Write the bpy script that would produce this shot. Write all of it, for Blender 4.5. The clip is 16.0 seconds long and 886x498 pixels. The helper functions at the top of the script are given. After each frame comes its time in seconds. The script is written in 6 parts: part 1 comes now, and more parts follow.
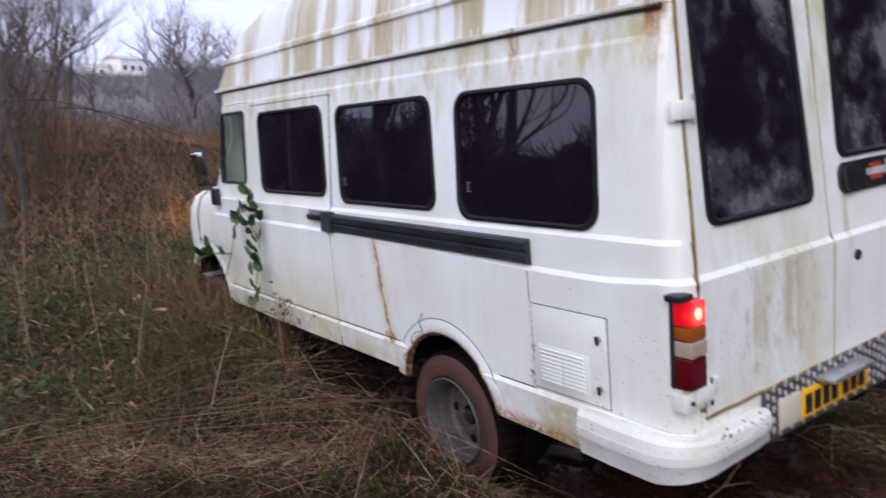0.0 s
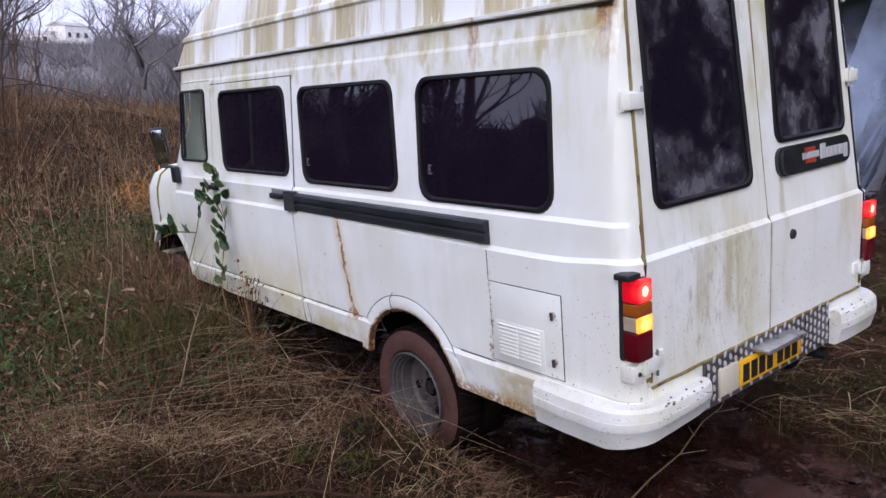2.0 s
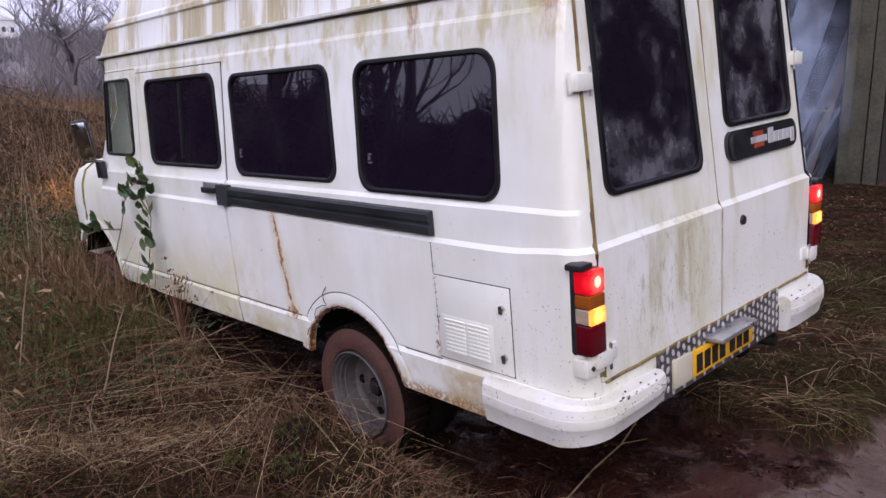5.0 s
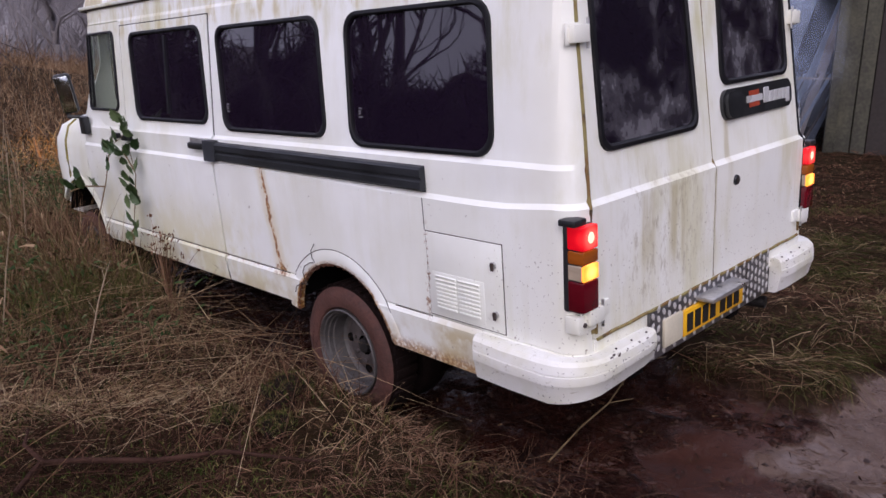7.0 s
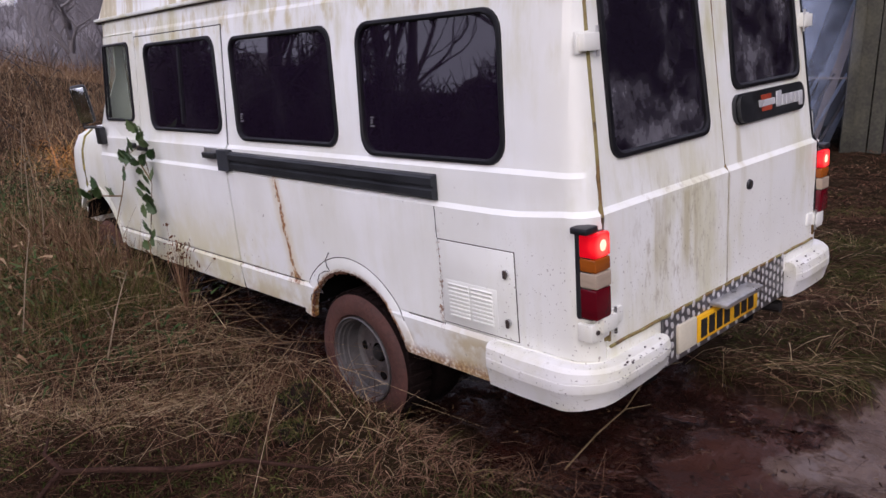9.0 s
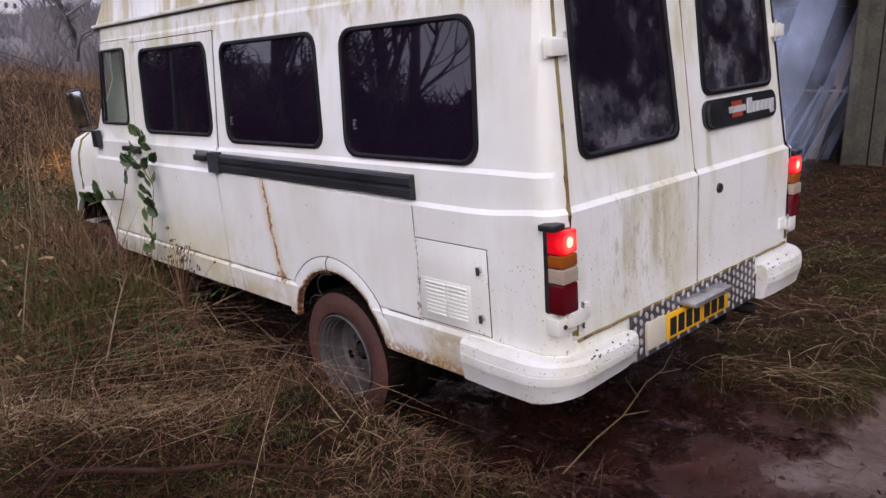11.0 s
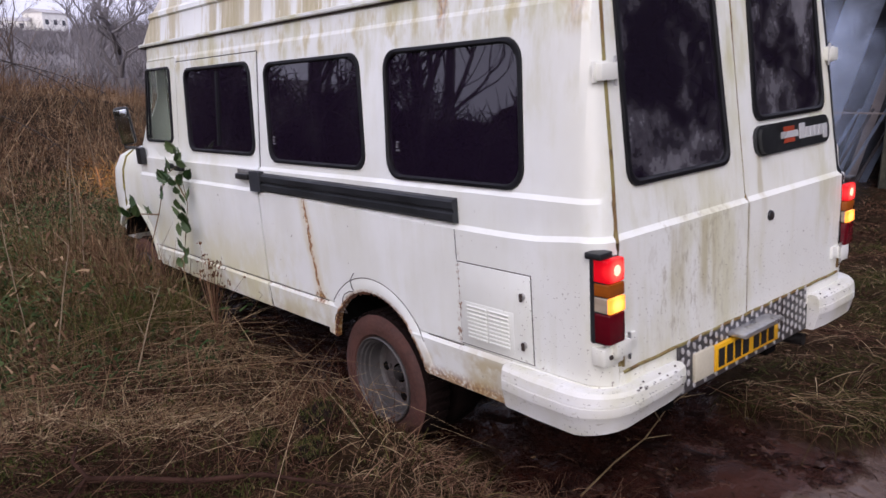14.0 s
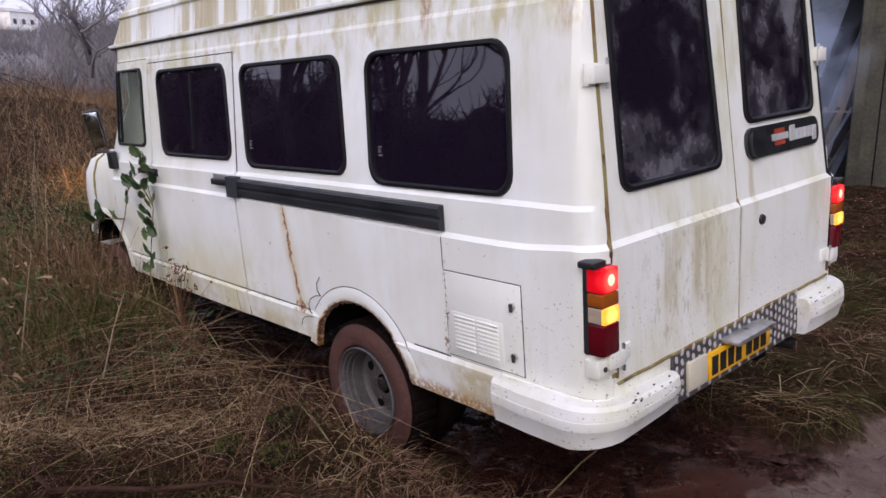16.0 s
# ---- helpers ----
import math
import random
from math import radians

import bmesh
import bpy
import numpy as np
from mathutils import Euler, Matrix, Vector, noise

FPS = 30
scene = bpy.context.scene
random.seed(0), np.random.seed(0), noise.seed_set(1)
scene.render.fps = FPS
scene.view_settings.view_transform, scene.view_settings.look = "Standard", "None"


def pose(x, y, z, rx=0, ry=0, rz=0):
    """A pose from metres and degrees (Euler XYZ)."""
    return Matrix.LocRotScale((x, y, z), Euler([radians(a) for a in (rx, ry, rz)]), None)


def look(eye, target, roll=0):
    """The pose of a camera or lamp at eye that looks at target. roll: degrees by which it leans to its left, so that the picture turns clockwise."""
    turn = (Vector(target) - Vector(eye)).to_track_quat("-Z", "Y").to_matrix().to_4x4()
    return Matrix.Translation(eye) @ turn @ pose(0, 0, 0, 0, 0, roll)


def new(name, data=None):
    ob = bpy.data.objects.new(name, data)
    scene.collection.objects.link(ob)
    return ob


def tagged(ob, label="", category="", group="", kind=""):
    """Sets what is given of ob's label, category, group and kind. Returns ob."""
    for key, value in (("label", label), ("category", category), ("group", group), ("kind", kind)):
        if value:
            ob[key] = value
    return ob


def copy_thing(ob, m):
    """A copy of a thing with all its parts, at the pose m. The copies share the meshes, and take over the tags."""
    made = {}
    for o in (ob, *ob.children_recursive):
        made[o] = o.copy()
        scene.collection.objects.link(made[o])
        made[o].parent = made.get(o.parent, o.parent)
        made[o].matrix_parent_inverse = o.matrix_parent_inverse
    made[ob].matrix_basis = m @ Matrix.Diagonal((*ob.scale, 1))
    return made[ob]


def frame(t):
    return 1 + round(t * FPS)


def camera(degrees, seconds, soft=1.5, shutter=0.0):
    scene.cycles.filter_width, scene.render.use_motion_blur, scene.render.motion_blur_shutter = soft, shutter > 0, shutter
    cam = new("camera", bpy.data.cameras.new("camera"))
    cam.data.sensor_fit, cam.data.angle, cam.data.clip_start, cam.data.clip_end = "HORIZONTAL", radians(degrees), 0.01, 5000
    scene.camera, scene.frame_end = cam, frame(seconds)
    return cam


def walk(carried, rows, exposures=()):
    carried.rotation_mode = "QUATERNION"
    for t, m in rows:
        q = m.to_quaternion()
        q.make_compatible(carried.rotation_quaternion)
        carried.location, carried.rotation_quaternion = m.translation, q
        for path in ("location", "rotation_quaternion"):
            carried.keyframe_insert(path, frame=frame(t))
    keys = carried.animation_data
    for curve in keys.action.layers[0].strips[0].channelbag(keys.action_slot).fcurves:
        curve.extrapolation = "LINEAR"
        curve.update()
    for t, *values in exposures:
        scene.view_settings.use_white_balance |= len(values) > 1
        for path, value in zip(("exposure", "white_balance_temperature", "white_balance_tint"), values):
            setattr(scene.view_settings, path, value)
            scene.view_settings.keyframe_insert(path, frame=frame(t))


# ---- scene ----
# ---- camera ----
cam = camera(59.52, 16.0, soft=1.5, shutter=0.5)
# The minibus leans to its left and stands nose down.
LEAN_POSE = pose(0, 0, 0, -2.298, -2.641, 0.053)
PATH = [  # seconds, eye, yaw, pitch, roll
    (0.0, -3.096, -1.387, 1.582, -35.79, -10.21, -1.29),
    (0.5, -3.115, -1.381, 1.608, -32.33, -8.54, -0.55),
    (1.0, -3.082, -1.384, 1.646, -39.40, -7.92, -3.67),
    (1.2, -3.113, -1.401, 1.661, -42.23, -8.51, -3.87),
    (1.5, -3.194, -1.401, 1.666, -38.81, -13.03, -3.58),
    (2.0, -3.196, -1.415, 1.640, -39.04, -12.30, -0.82),
    (2.5, -3.221, -1.386, 1.648, -37.86, -12.07, -1.25),
    (3.0, -3.194, -1.404, 1.618, -41.27, -13.38, -1.71),
    (5.5, -3.076, -1.356, 1.582, -43.17, -12.77, -1.02),
    (6.0, -3.095, -1.362, 1.558, -42.35, -13.39, -1.39),
    (6.5, -3.096, -1.339, 1.577, -42.00, -13.58, -0.94),
    (7.0, -3.079, -1.336, 1.545, -44.12, -15.17, -0.21),
    (7.5, -3.081, -1.346, 1.569, -43.76, -14.64, -1.08),
    (8.0, -3.090, -1.337, 1.570, -43.49, -14.63, -1.02),
    (8.5, -3.076, -1.336, 1.570, -43.03, -15.03, -1.09),
    (11.0, -3.082, -1.353, 1.534, -42.93, -14.10, -0.54),
    (11.5, -3.065, -1.370, 1.560, -42.53, -14.62, -0.28),
    (12.0, -3.066, -1.365, 1.563, -42.73, -13.57, 0.09),
    (12.5, -3.087, -1.383, 1.557, -40.59, -15.16, -0.35),
    (13.0, -3.087, -1.385, 1.557, -40.30, -14.48, -0.89),
    (13.5, -3.073, -1.392, 1.564, -41.34, -12.86, -0.23),
    (14.0, -3.075, -1.419, 1.558, -40.39, -12.83, -0.19),
    (14.5, -3.040, -1.452, 1.584, -40.58, -13.40, -0.52),
    (15.0, -3.036, -1.452, 1.583, -41.04, -13.16, -0.30),
    (15.5, -3.036, -1.453, 1.580, -41.12, -12.90, -0.86),
    (16.0, -3.030, -1.450, 1.578, -42.13, -12.93, -0.37),
]


def eye_pose(x, y, z, yaw, pitch, roll):
    return pose(x, y, z, 90 + pitch, 0, yaw) @ pose(0, 0, 0, 0, 0, roll)


walk(cam, [(t, eye_pose(*row)) for t, *row in PATH],
     exposures=[(0.0, 0.63, 6040, 13), (1.5, 0.66, 6000, 13), (3.0, 0.61, 6130, 17), (5.5, 0.59, 6290, 19), (8.5, 0.56, 6450, 19), (11.0, 0.56, 6520, 18), (16.0, 0.59, 6430, 15)])

# how far the minibus has rolled forward from where it ends
DRIVE = [(0.0, 0.127), (0.5, 0.117), (1.0, 0.159), (1.2, 0.17), (1.5, 0.191), (2.0, 0.191), (2.5, 0.17),
         (3.0, 0.17), (5.5, 0.122), (6.0, 0.122), (6.5, 0.106), (7.0, 0.122), (7.5, 0.111), (8.0, 0.117),
         (8.5, 0.117), (10.0, 0.21), (11.0, 0.265), (11.5, 0.212), (12.0, 0.201), (12.5, 0.191), (13.0, 0.191),
         (13.5, 0.191), (14.0, 0.138), (14.5, 0.0), (15.0, 0.0), (15.5, 0.0), (16.0, 0.0)]

# ---- world and light: overcast winter dusk ----
world = bpy.data.worlds.new("world")
scene.world = world
world.use_nodes = True
wn = world.node_tree
sky = wn.nodes.new("ShaderNodeTexSky")
sky.sky_type, sky.sun_disc = "NISHITA", False
sky.sun_elevation, sky.sun_rotation = radians(24), radians(250)
sky.air_density, sky.dust_density, sky.ozone_density = 1.0, 6.0, 1.0
cloud = wn.nodes.new("ShaderNodeMix")
cloud.data_type = "RGBA"
cloud.inputs[0].default_value = 0.86
cloud.inputs[7].default_value = (6.9, 7.0, 9.0, 1)  # the cloud cover
wn.links.new(sky.outputs[0], cloud.inputs[6])
wn.links.new(cloud.outputs[2], wn.nodes["Background"].inputs[0])
wn.nodes["Background"].inputs[1].default_value = 0.102
sun = new("sun", bpy.data.lights.new("sun", "SUN"))
sun.data.energy, sun.data.angle, sun.data.color = 1.0, radians(40), (1.0, 0.96, 0.93)
sun.matrix_world = look((-16, -18, 17), (0, 0, 0))


# ---- materials ----
class Mat:
    """A node material and short ways to build it."""

    def __init__(self, name, rough=0.5, metal=0.0, color=None, spec=0.5):
        self.m = bpy.data.materials.new(name)
        self.m.use_nodes = True
        self.nt = self.m.node_tree
        self.b = self.nt.nodes["Principled BSDF"]
        self.b.inputs["Roughness"].default_value = rough
        self.b.inputs["Metallic"].default_value = metal
        self.b.inputs["Specular IOR Level"].default_value = spec
        if color:
            self.b.inputs["Base Color"].default_value = (*color, 1)
        self.tc = self.nt.nodes.new("ShaderNodeTexCoord")
        self.xyz = None

    def put(self, socket, value):
        if isinstance(value, (int, float)):
            socket.default_value = value
        elif isinstance(value, tuple):
            socket.default_value = (*value, 1) if len(value) == 3 and socket.type == "RGBA" else value
        else:
            self.nt.links.new(value, socket)

    def axis(self, k):
        if self.xyz is None:
            self.xyz = self.nt.nodes.new("ShaderNodeSeparateXYZ")
            self.nt.links.new(self.tc.outputs["Object"], self.xyz.inputs[0])
        return self.xyz.outputs[k]

    def noise(self, scale, detail=3, stretch=(1, 1, 1), rough=0.55, shift=(0, 0, 0)):
        mp = self.nt.nodes.new("ShaderNodeMapping")
        mp.inputs["Scale"].default_value, mp.inputs["Location"].default_value = stretch, shift
        self.nt.links.new(self.tc.outputs["Object"], mp.inputs[0])
        n = self.nt.nodes.new("ShaderNodeTexNoise")
        n.inputs["Scale"].default_value, n.inputs["Detail"].default_value = scale, detail
        n.inputs["Roughness"].default_value = rough
        self.nt.links.new(mp.outputs[0], n.inputs["Vector"])
        return n.outputs["Fac"]

    def math(self, op, a, b=0.0):
        n = self.nt.nodes.new("ShaderNodeMath")
        n.operation = op
        self.put(n.inputs[0], a)
        self.put(n.inputs[1], b)
        return n.outputs[0]

    def ramp(self, x, lo, hi, a=0.0, b=1.0):
        n = self.nt.nodes.new("ShaderNodeMapRange")
        n.interpolation_type = "SMOOTHSTEP"
        for k, v in enumerate((x, lo, hi, a, b)):
            self.put(n.inputs[k], v)
        return n.outputs[0]

    def mix(self, fac, a, b):
        n = self.nt.nodes.new("ShaderNodeMix")
        n.data_type = "RGBA"
        self.put(n.inputs[0], fac)
        self.put(n.inputs[6], a)
        self.put(n.inputs[7], b)
        return n.outputs[2]

    def near(self, x, centre, half):
        return self.ramp(self.math("ABSOLUTE", self.math("SUBTRACT", x, centre)), half, half * 0.35)

    def random(self, island=True):
        if island:
            return self.nt.nodes.new("ShaderNodeNewGeometry").outputs["Random Per Island"]
        return self.nt.nodes.new("ShaderNodeObjectInfo").outputs["Random"]

    def color(self, value):
        self.put(self.b.inputs["Base Color"], value)
        return self

    def set(self, name, value):
        self.put(self.b.inputs[name], value)
        return self

    def bump(self, height, strength=0.3, dist=0.01):
        n = self.nt.nodes.new("ShaderNodeBump")
        n.inputs["Strength"].default_value, n.inputs["Distance"].default_value = strength, dist
        self.put(n.inputs["Height"], height)
        self.nt.links.new(n.outputs[0], self.b.inputs["Normal"])
        return self


def plain(name, color, rough=0.5, metal=0.0, vary=0.25, scale=9.0, bump=0.0, spec=0.5):
    """A surface of one colour with grain and stains at two scales."""
    m = Mat(name, rough, metal, spec=spec)
    dark = tuple(c * (1 - vary) for c in color)
    light = tuple(min(1, c * (1 + vary * 0.6)) for c in color)
    fine, wide = m.noise(scale * 8, 4), m.noise(scale, 3, shift=(3, 1, 5))
    m.color(m.mix(m.ramp(m.math("ADD", m.math("MULTIPLY", fine, 0.4), m.math("MULTIPLY", wide, 0.6)), 0.3, 0.7), dark, light))
    m.set("Roughness", m.ramp(wide, 0.3, 0.7, max(0.05, rough - 0.1), min(1, rough + 0.1)))
    if bump:
        m.bump(fine, bump)
    return m.m


def van_paint(name, algae, roof=False):
    """Old white coach paint: chalky, streaked with green-yellow algae, rust at seams and sills."""
    m = Mat(name, 0.36)
    x, y, z = m.axis(0), m.axis(1), m.axis(2)
    chalk = m.noise(2.2, 4)
    base = m.mix(m.ramp(chalk, 0.3, 0.7), (0.79, 0.81, 0.795), (0.86, 0.885, 0.875))
    streak = m.noise(16, 5, (1, 1, 0.07), 0.65)
    cloudy = m.noise(2.4, 3, (1, 1, 0.5), shift=(7, 2, 1))
    if roof:
        band = m.noise(5.2, 2, (0.05, 1, 0.05), 0.5, (0, 3.3, 0))
        fine = m.noise(22, 4, (0.3, 1, 0.10), 0.7)
        mask = m.ramp(m.math("ADD", m.math("MULTIPLY", band, 0.72), m.math("MULTIPLY", fine, 0.36)), 0.47, 0.58)
        low = m.ramp(y, 0.3, 2.8, 0.0, 0.07)
        mask = m.math("MULTIPLY", mask, m.ramp(cloudy, 0.12, 0.45, 0.55, 1.0))
        colour = m.mix(m.ramp(fine, 0.35, 0.65), (0.40, 0.34, 0.17), (0.56, 0.50, 0.33))
        base = m.mix(m.math("MULTIPLY", mask, m.math("SUBTRACT", 0.98, low)), base, colour)
        drip = m.math("MULTIPLY", m.ramp(m.noise(38, 3, (1, 1, 0.16), shift=(1, 4, 2)), 0.62, 0.72), m.ramp(z, 2.12, 1.98))
        base = m.mix(drip, base, (0.84, 0.84, 0.82))
    else:
        upper = m.ramp(z, 1.25, 1.95, 0.02, 0.62)
        rear = m.ramp(y, 0.55, -0.02, 0.0, 0.34)
        patch = m.noise(5.5, 5, (1, 1, 0.45), 0.65, (4, 6, 2))
        mask = m.ramp(m.math("ADD", m.math("MULTIPLY", streak, 0.22), m.math("ADD", m.math("MULTIPLY", patch, 0.38), m.math("MULTIPLY", cloudy, 0.5))), 0.50, 0.70)
        mask = m.math("MULTIPLY", mask, m.math("ADD", m.math("ADD", upper, rear), algae))
        base = m.mix(mask, base, (0.48, 0.46, 0.22))
        veil = m.math("MULTIPLY", m.ramp(m.noise(1.6, 4, (1, 1, .6), shift=(2, 9, 4)), .42, .68), m.math("ADD", m.ramp(z, .5, 1.2, .20, .10), m.ramp(y, 2.3, 3.6, 0, .22)))
        base = m.mix(veil, base, (.58, .57, .34))
        fine_run = m.math("MULTIPLY", m.ramp(m.noise(44, 3, (1, 1, .035), shift=(0, 5, 0)), .58, .72), m.math("MULTIPLY", m.ramp(cloudy, .42, .66, .0, .32), m.ramp(y, .5, .1, .12, 1.0)))
        base = m.mix(fine_run, base, (.44, .40, .24))
        cream = m.math("MULTIPLY", m.ramp(y, .42, .02, 0.0, .34), m.ramp(m.noise(1.1, 3, shift=(8, 8, 1)), .3, .6, .45, 1.0))
        base = m.mix(cream, base, (.80, .765, .60))
        # drips under the window corners and along the gutter
        above = m.math("MULTIPLY", m.near(z, 1.85, 0.13), m.ramp(m.noise(8, 4, (1, 1, 0.4), 0.7, (5, 0, 0)), 0.47, 0.66))
        base = m.mix(m.math("MULTIPLY", above, 0.72), base, (0.50, 0.43, 0.20))
        # grime that runs from the handle and fittings on the rear doors
        for cx, w, top, low in ((.13, .030, 1.225, .90), (-.30, .10, 1.03, .60), (-.52, .07, 1.03, .66), (.0, .018, 1.03, .56), (.40, .03, .60, .56)):
            run_x = m.math("ADD", x, m.math("MULTIPLY", m.math("SUBTRACT", m.noise(9, 3, (1, 1, .4), shift=(cx, 0, 1)), .5), .06))
            spot = m.math("MULTIPLY", m.near(run_x, cx, w), m.math("MULTIPLY", m.ramp(z, top + .01, top - .02), m.ramp(z, low, low + .2)))
            base = m.mix(m.math("MULTIPLY", m.math("MULTIPLY", spot, m.ramp(y, .2, .1)), m.ramp(streak, .35, .6, .1, .55)), base, (.42, .36, .17))
        # a yellowed patch on the skirt behind the wheel, and soot-brown grime on the lower doors
        skirt = m.math("MULTIPLY", m.math("MULTIPLY", m.near(y, .60, .17), m.ramp(z, .535, .45)), m.ramp(m.noise(12, 4, shift=(6, 1, 0)), .36, .56, .15, .8))
        base = m.mix(skirt, base, (0.50, 0.41, 0.22))
        soot = m.math("MULTIPLY", m.math("MULTIPLY", m.ramp(y, .14, .08), m.near(z, .84, .34)), m.math("MULTIPLY", m.ramp(m.noise(34, 5, (1, 1, .3), .75, (1, 0, 7)), .50, .66), m.near(m.math("ADD", x, m.math("MULTIPLY", cloudy, .25)), -.26, .42)))
        base = m.mix(m.math("MULTIPLY", soot, .62), base, (0.33, 0.28, 0.17))
        damp = m.math("MULTIPLY", m.math("MULTIPLY", m.ramp(z, .95, .42), m.ramp(y, 1.5, 2.1)), m.ramp(m.noise(3.4, 5, (1, 1, .7), .65, (0, 3, 8)), .34, .62))
        base = m.mix(m.math("MULTIPLY", damp, .72), base, (.60, .56, .30))
        sill = m.math("MULTIPLY", m.ramp(z, 0.54, 0.34), m.ramp(m.noise(9, 5, shift=(2, 2, 2)), 0.40, 0.62))
        base = m.mix(m.math("MULTIPLY", sill, 0.55), base, (0.48, 0.40, 0.24))
    # rust: a run down one seam, runs under the gutter, the arches' and sills' edges
    wob = m.math("MULTIPLY", m.math("SUBTRACT", m.noise(14, 3, shift=(0, 0, 3)), 0.5), 0.05)
    yy = m.math("ADD", y, wob)
    blot = m.noise(48, 5, shift=(4, 4, 0), rough=.65)
    left = m.ramp(x, -0.5, -0.6)
    run = m.math("MULTIPLY", m.math("MULTIPLY", m.near(yy, m_run(m, z), 0.020), m.math("MULTIPLY", m.ramp(z, 1.06, 1.04), m.ramp(z, 0.47, 0.52))), left)
    run = m.math("MULTIPLY", run, m.ramp(blot, 0.36, 0.52))
    foot = m.math("MULTIPLY", m.math("MULTIPLY", m.near(yy, 1.885, 0.09), m.near(z, 0.515, 0.045)), m.math("MULTIPLY", left, m.ramp(blot, 0.45, 0.6)))
    gut = m.math("MULTIPLY", m.math("MAXIMUM", m.math("MULTIPLY", m.near(yy, 0.86, 0.035), m.ramp(z, 1.68, 1.93)),
                                    m.math("MULTIPLY", m.near(yy, 0.16, 0.05), m.ramp(z, 1.7, 1.96))), m.math("MULTIPLY", left, m.ramp(streak, 0.38, 0.6)))
    edge = m.math("MULTIPLY", m.ramp(z, 0.385, 0.325), m.math("MULTIPLY", m.ramp(y, 1.9, 1.0, .55, 1.0), m.ramp(blot, 0.36, 0.52)))
    arch = m.math("SQRT", m.math("ADD", m.math("POWER", m.math("SUBTRACT", y, 1.40), 2.0), m.math("POWER", m.math("SUBTRACT", z, 0.24), 2.0)))
    arch = m.math("MULTIPLY", m.math("MULTIPLY", m.near(arch, 0.383, 0.020), m.ramp(blot, 0.36, 0.5)), m.math("MULTIPLY", left, m.ramp(z, 0.62, 0.5, 0.45, 1.0)))
    seams = m.math("MULTIPLY", m.math("MULTIPLY", m.near(yy, .748, .022), m.near(z, .70, .26)), m.math("MULTIPLY", left, m.ramp(blot, .50, .58)))
    seams = m.math("MAXIMUM", seams, m.math("MULTIPLY", m.math("MULTIPLY", m.near(z, .507, .012), left), m.math("MULTIPLY", m.ramp(y, 1.7, 2.2), m.ramp(blot, .56, .64))))
    run = m.math("MAXIMUM", run, seams)
    rust = m.math("MAXIMUM", m.math("MAXIMUM", run, m.math("MAXIMUM", m.math("MULTIPLY", edge, 0.8), foot)), m.math("MAXIMUM", m.math("MULTIPLY", gut, 0.95), arch))
    halo = m.math("MULTIPLY", m.math("MULTIPLY", m.near(yy, m_run(m, z), 0.07), m.math("MULTIPLY", m.ramp(z, 1.06, 1.02), m.ramp(z, 0.44, 0.52))), left)
    if not roof:
        base = m.mix(m.math("MULTIPLY", halo, m.ramp(cloudy, .3, .6, .10, .38)), base, (0.58, 0.44, 0.20))
        base = m.mix(rust, base, m.mix(m.ramp(blot, .4, .65), (0.48, 0.26, 0.07), (0.17, 0.06, 0.018)))
    # mud specks thrown up round the rear corner
    zone = m.math("MULTIPLY", m.ramp(y, 0.75, 0.15), m.ramp(z, 1.15, 0.5, 0.0, 1.0))
    dots = m.math("MULTIPLY", m.ramp(m.noise(95, 2, rough=.4), 0.675, 0.72), m.ramp(m.math("ADD", zone, m.noise(5, 3, shift=(9, 9, 9))), 0.62, 1.1))
    few = m.math("MULTIPLY", m.ramp(m.noise(26, 2, shift=(3, 3, 1)), 0.735, 0.755), m.ramp(z, 1.2, 0.9, .0, 1.0))
    dots = m.math("MAXIMUM", dots, few)
    base = m.mix(m.math("MULTIPLY", dots, 0.6), base, (0.12, 0.075, 0.05))
    m.color(base)
    m.set("Roughness", m.ramp(cloudy, 0.3, 0.7, 0.28, 0.5))
    m.set("Coat Weight", 0.0)
    m.bump(m.noise(1.7, 2, shift=(1, 8, 3)), 0.25, 0.012)
    return m.m


def m_run(m, z):
    """The seam down which the rust runs: it leans a little."""
    return m.math("ADD", 1.80, m.math("MULTIPLY", z, 0.165))


PAINT = van_paint("white paint with algae", 0.14)
PAINT_DOOR = van_paint("white rear door paint with streaks", 0.26)
PAINT_ROOF = van_paint("white roof under lichen", 0.3, roof=True)
PAINT_BUMPER = Mat("chipped white bumper paint", 0.4)
_b = PAINT_BUMPER.mix(PAINT_BUMPER.ramp(PAINT_BUMPER.noise(4, 4), .35, .7), (.80, .80, .78), (.66, .65, .52))
_b = PAINT_BUMPER.mix(PAINT_BUMPER.math("MULTIPLY", PAINT_BUMPER.ramp(PAINT_BUMPER.noise(80, 3, rough=.6), .64, .69), PAINT_BUMPER.ramp(PAINT_BUMPER.noise(6, 3, shift=(1, 2, 3)), .42, .6)), _b, (.07, .045, .03))
_b = PAINT_BUMPER.mix(PAINT_BUMPER.math("MULTIPLY", PAINT_BUMPER.ramp(PAINT_BUMPER.noise(20, 5, (1, 1, 2.5), rough=.7), .60, .70), .55), _b, (.36, .33, .25))
PAINT_BUMPER.color(_b).bump(PAINT_BUMPER.noise(3, 3), .2, .012)
PAINT_BUMPER = PAINT_BUMPER.m
RUBBER = plain("black window rubber", (0.006, 0.006, 0.008), 0.5, vary=0.3, spec=.28)
BLACK = plain("black plastic", (0.015, 0.016, 0.018), 0.42, vary=0.3)
GREY_STRIP = plain("faded black rail cover", (0.014, 0.016, 0.020), 0.5, vary=0.35, scale=4)
# near-black, so the shade under the bus is part of the colour
DARK = plain("underbody and wheel holes, shade in the colour", (0.005, 0.0042, 0.004), 0.95, spec=.1)
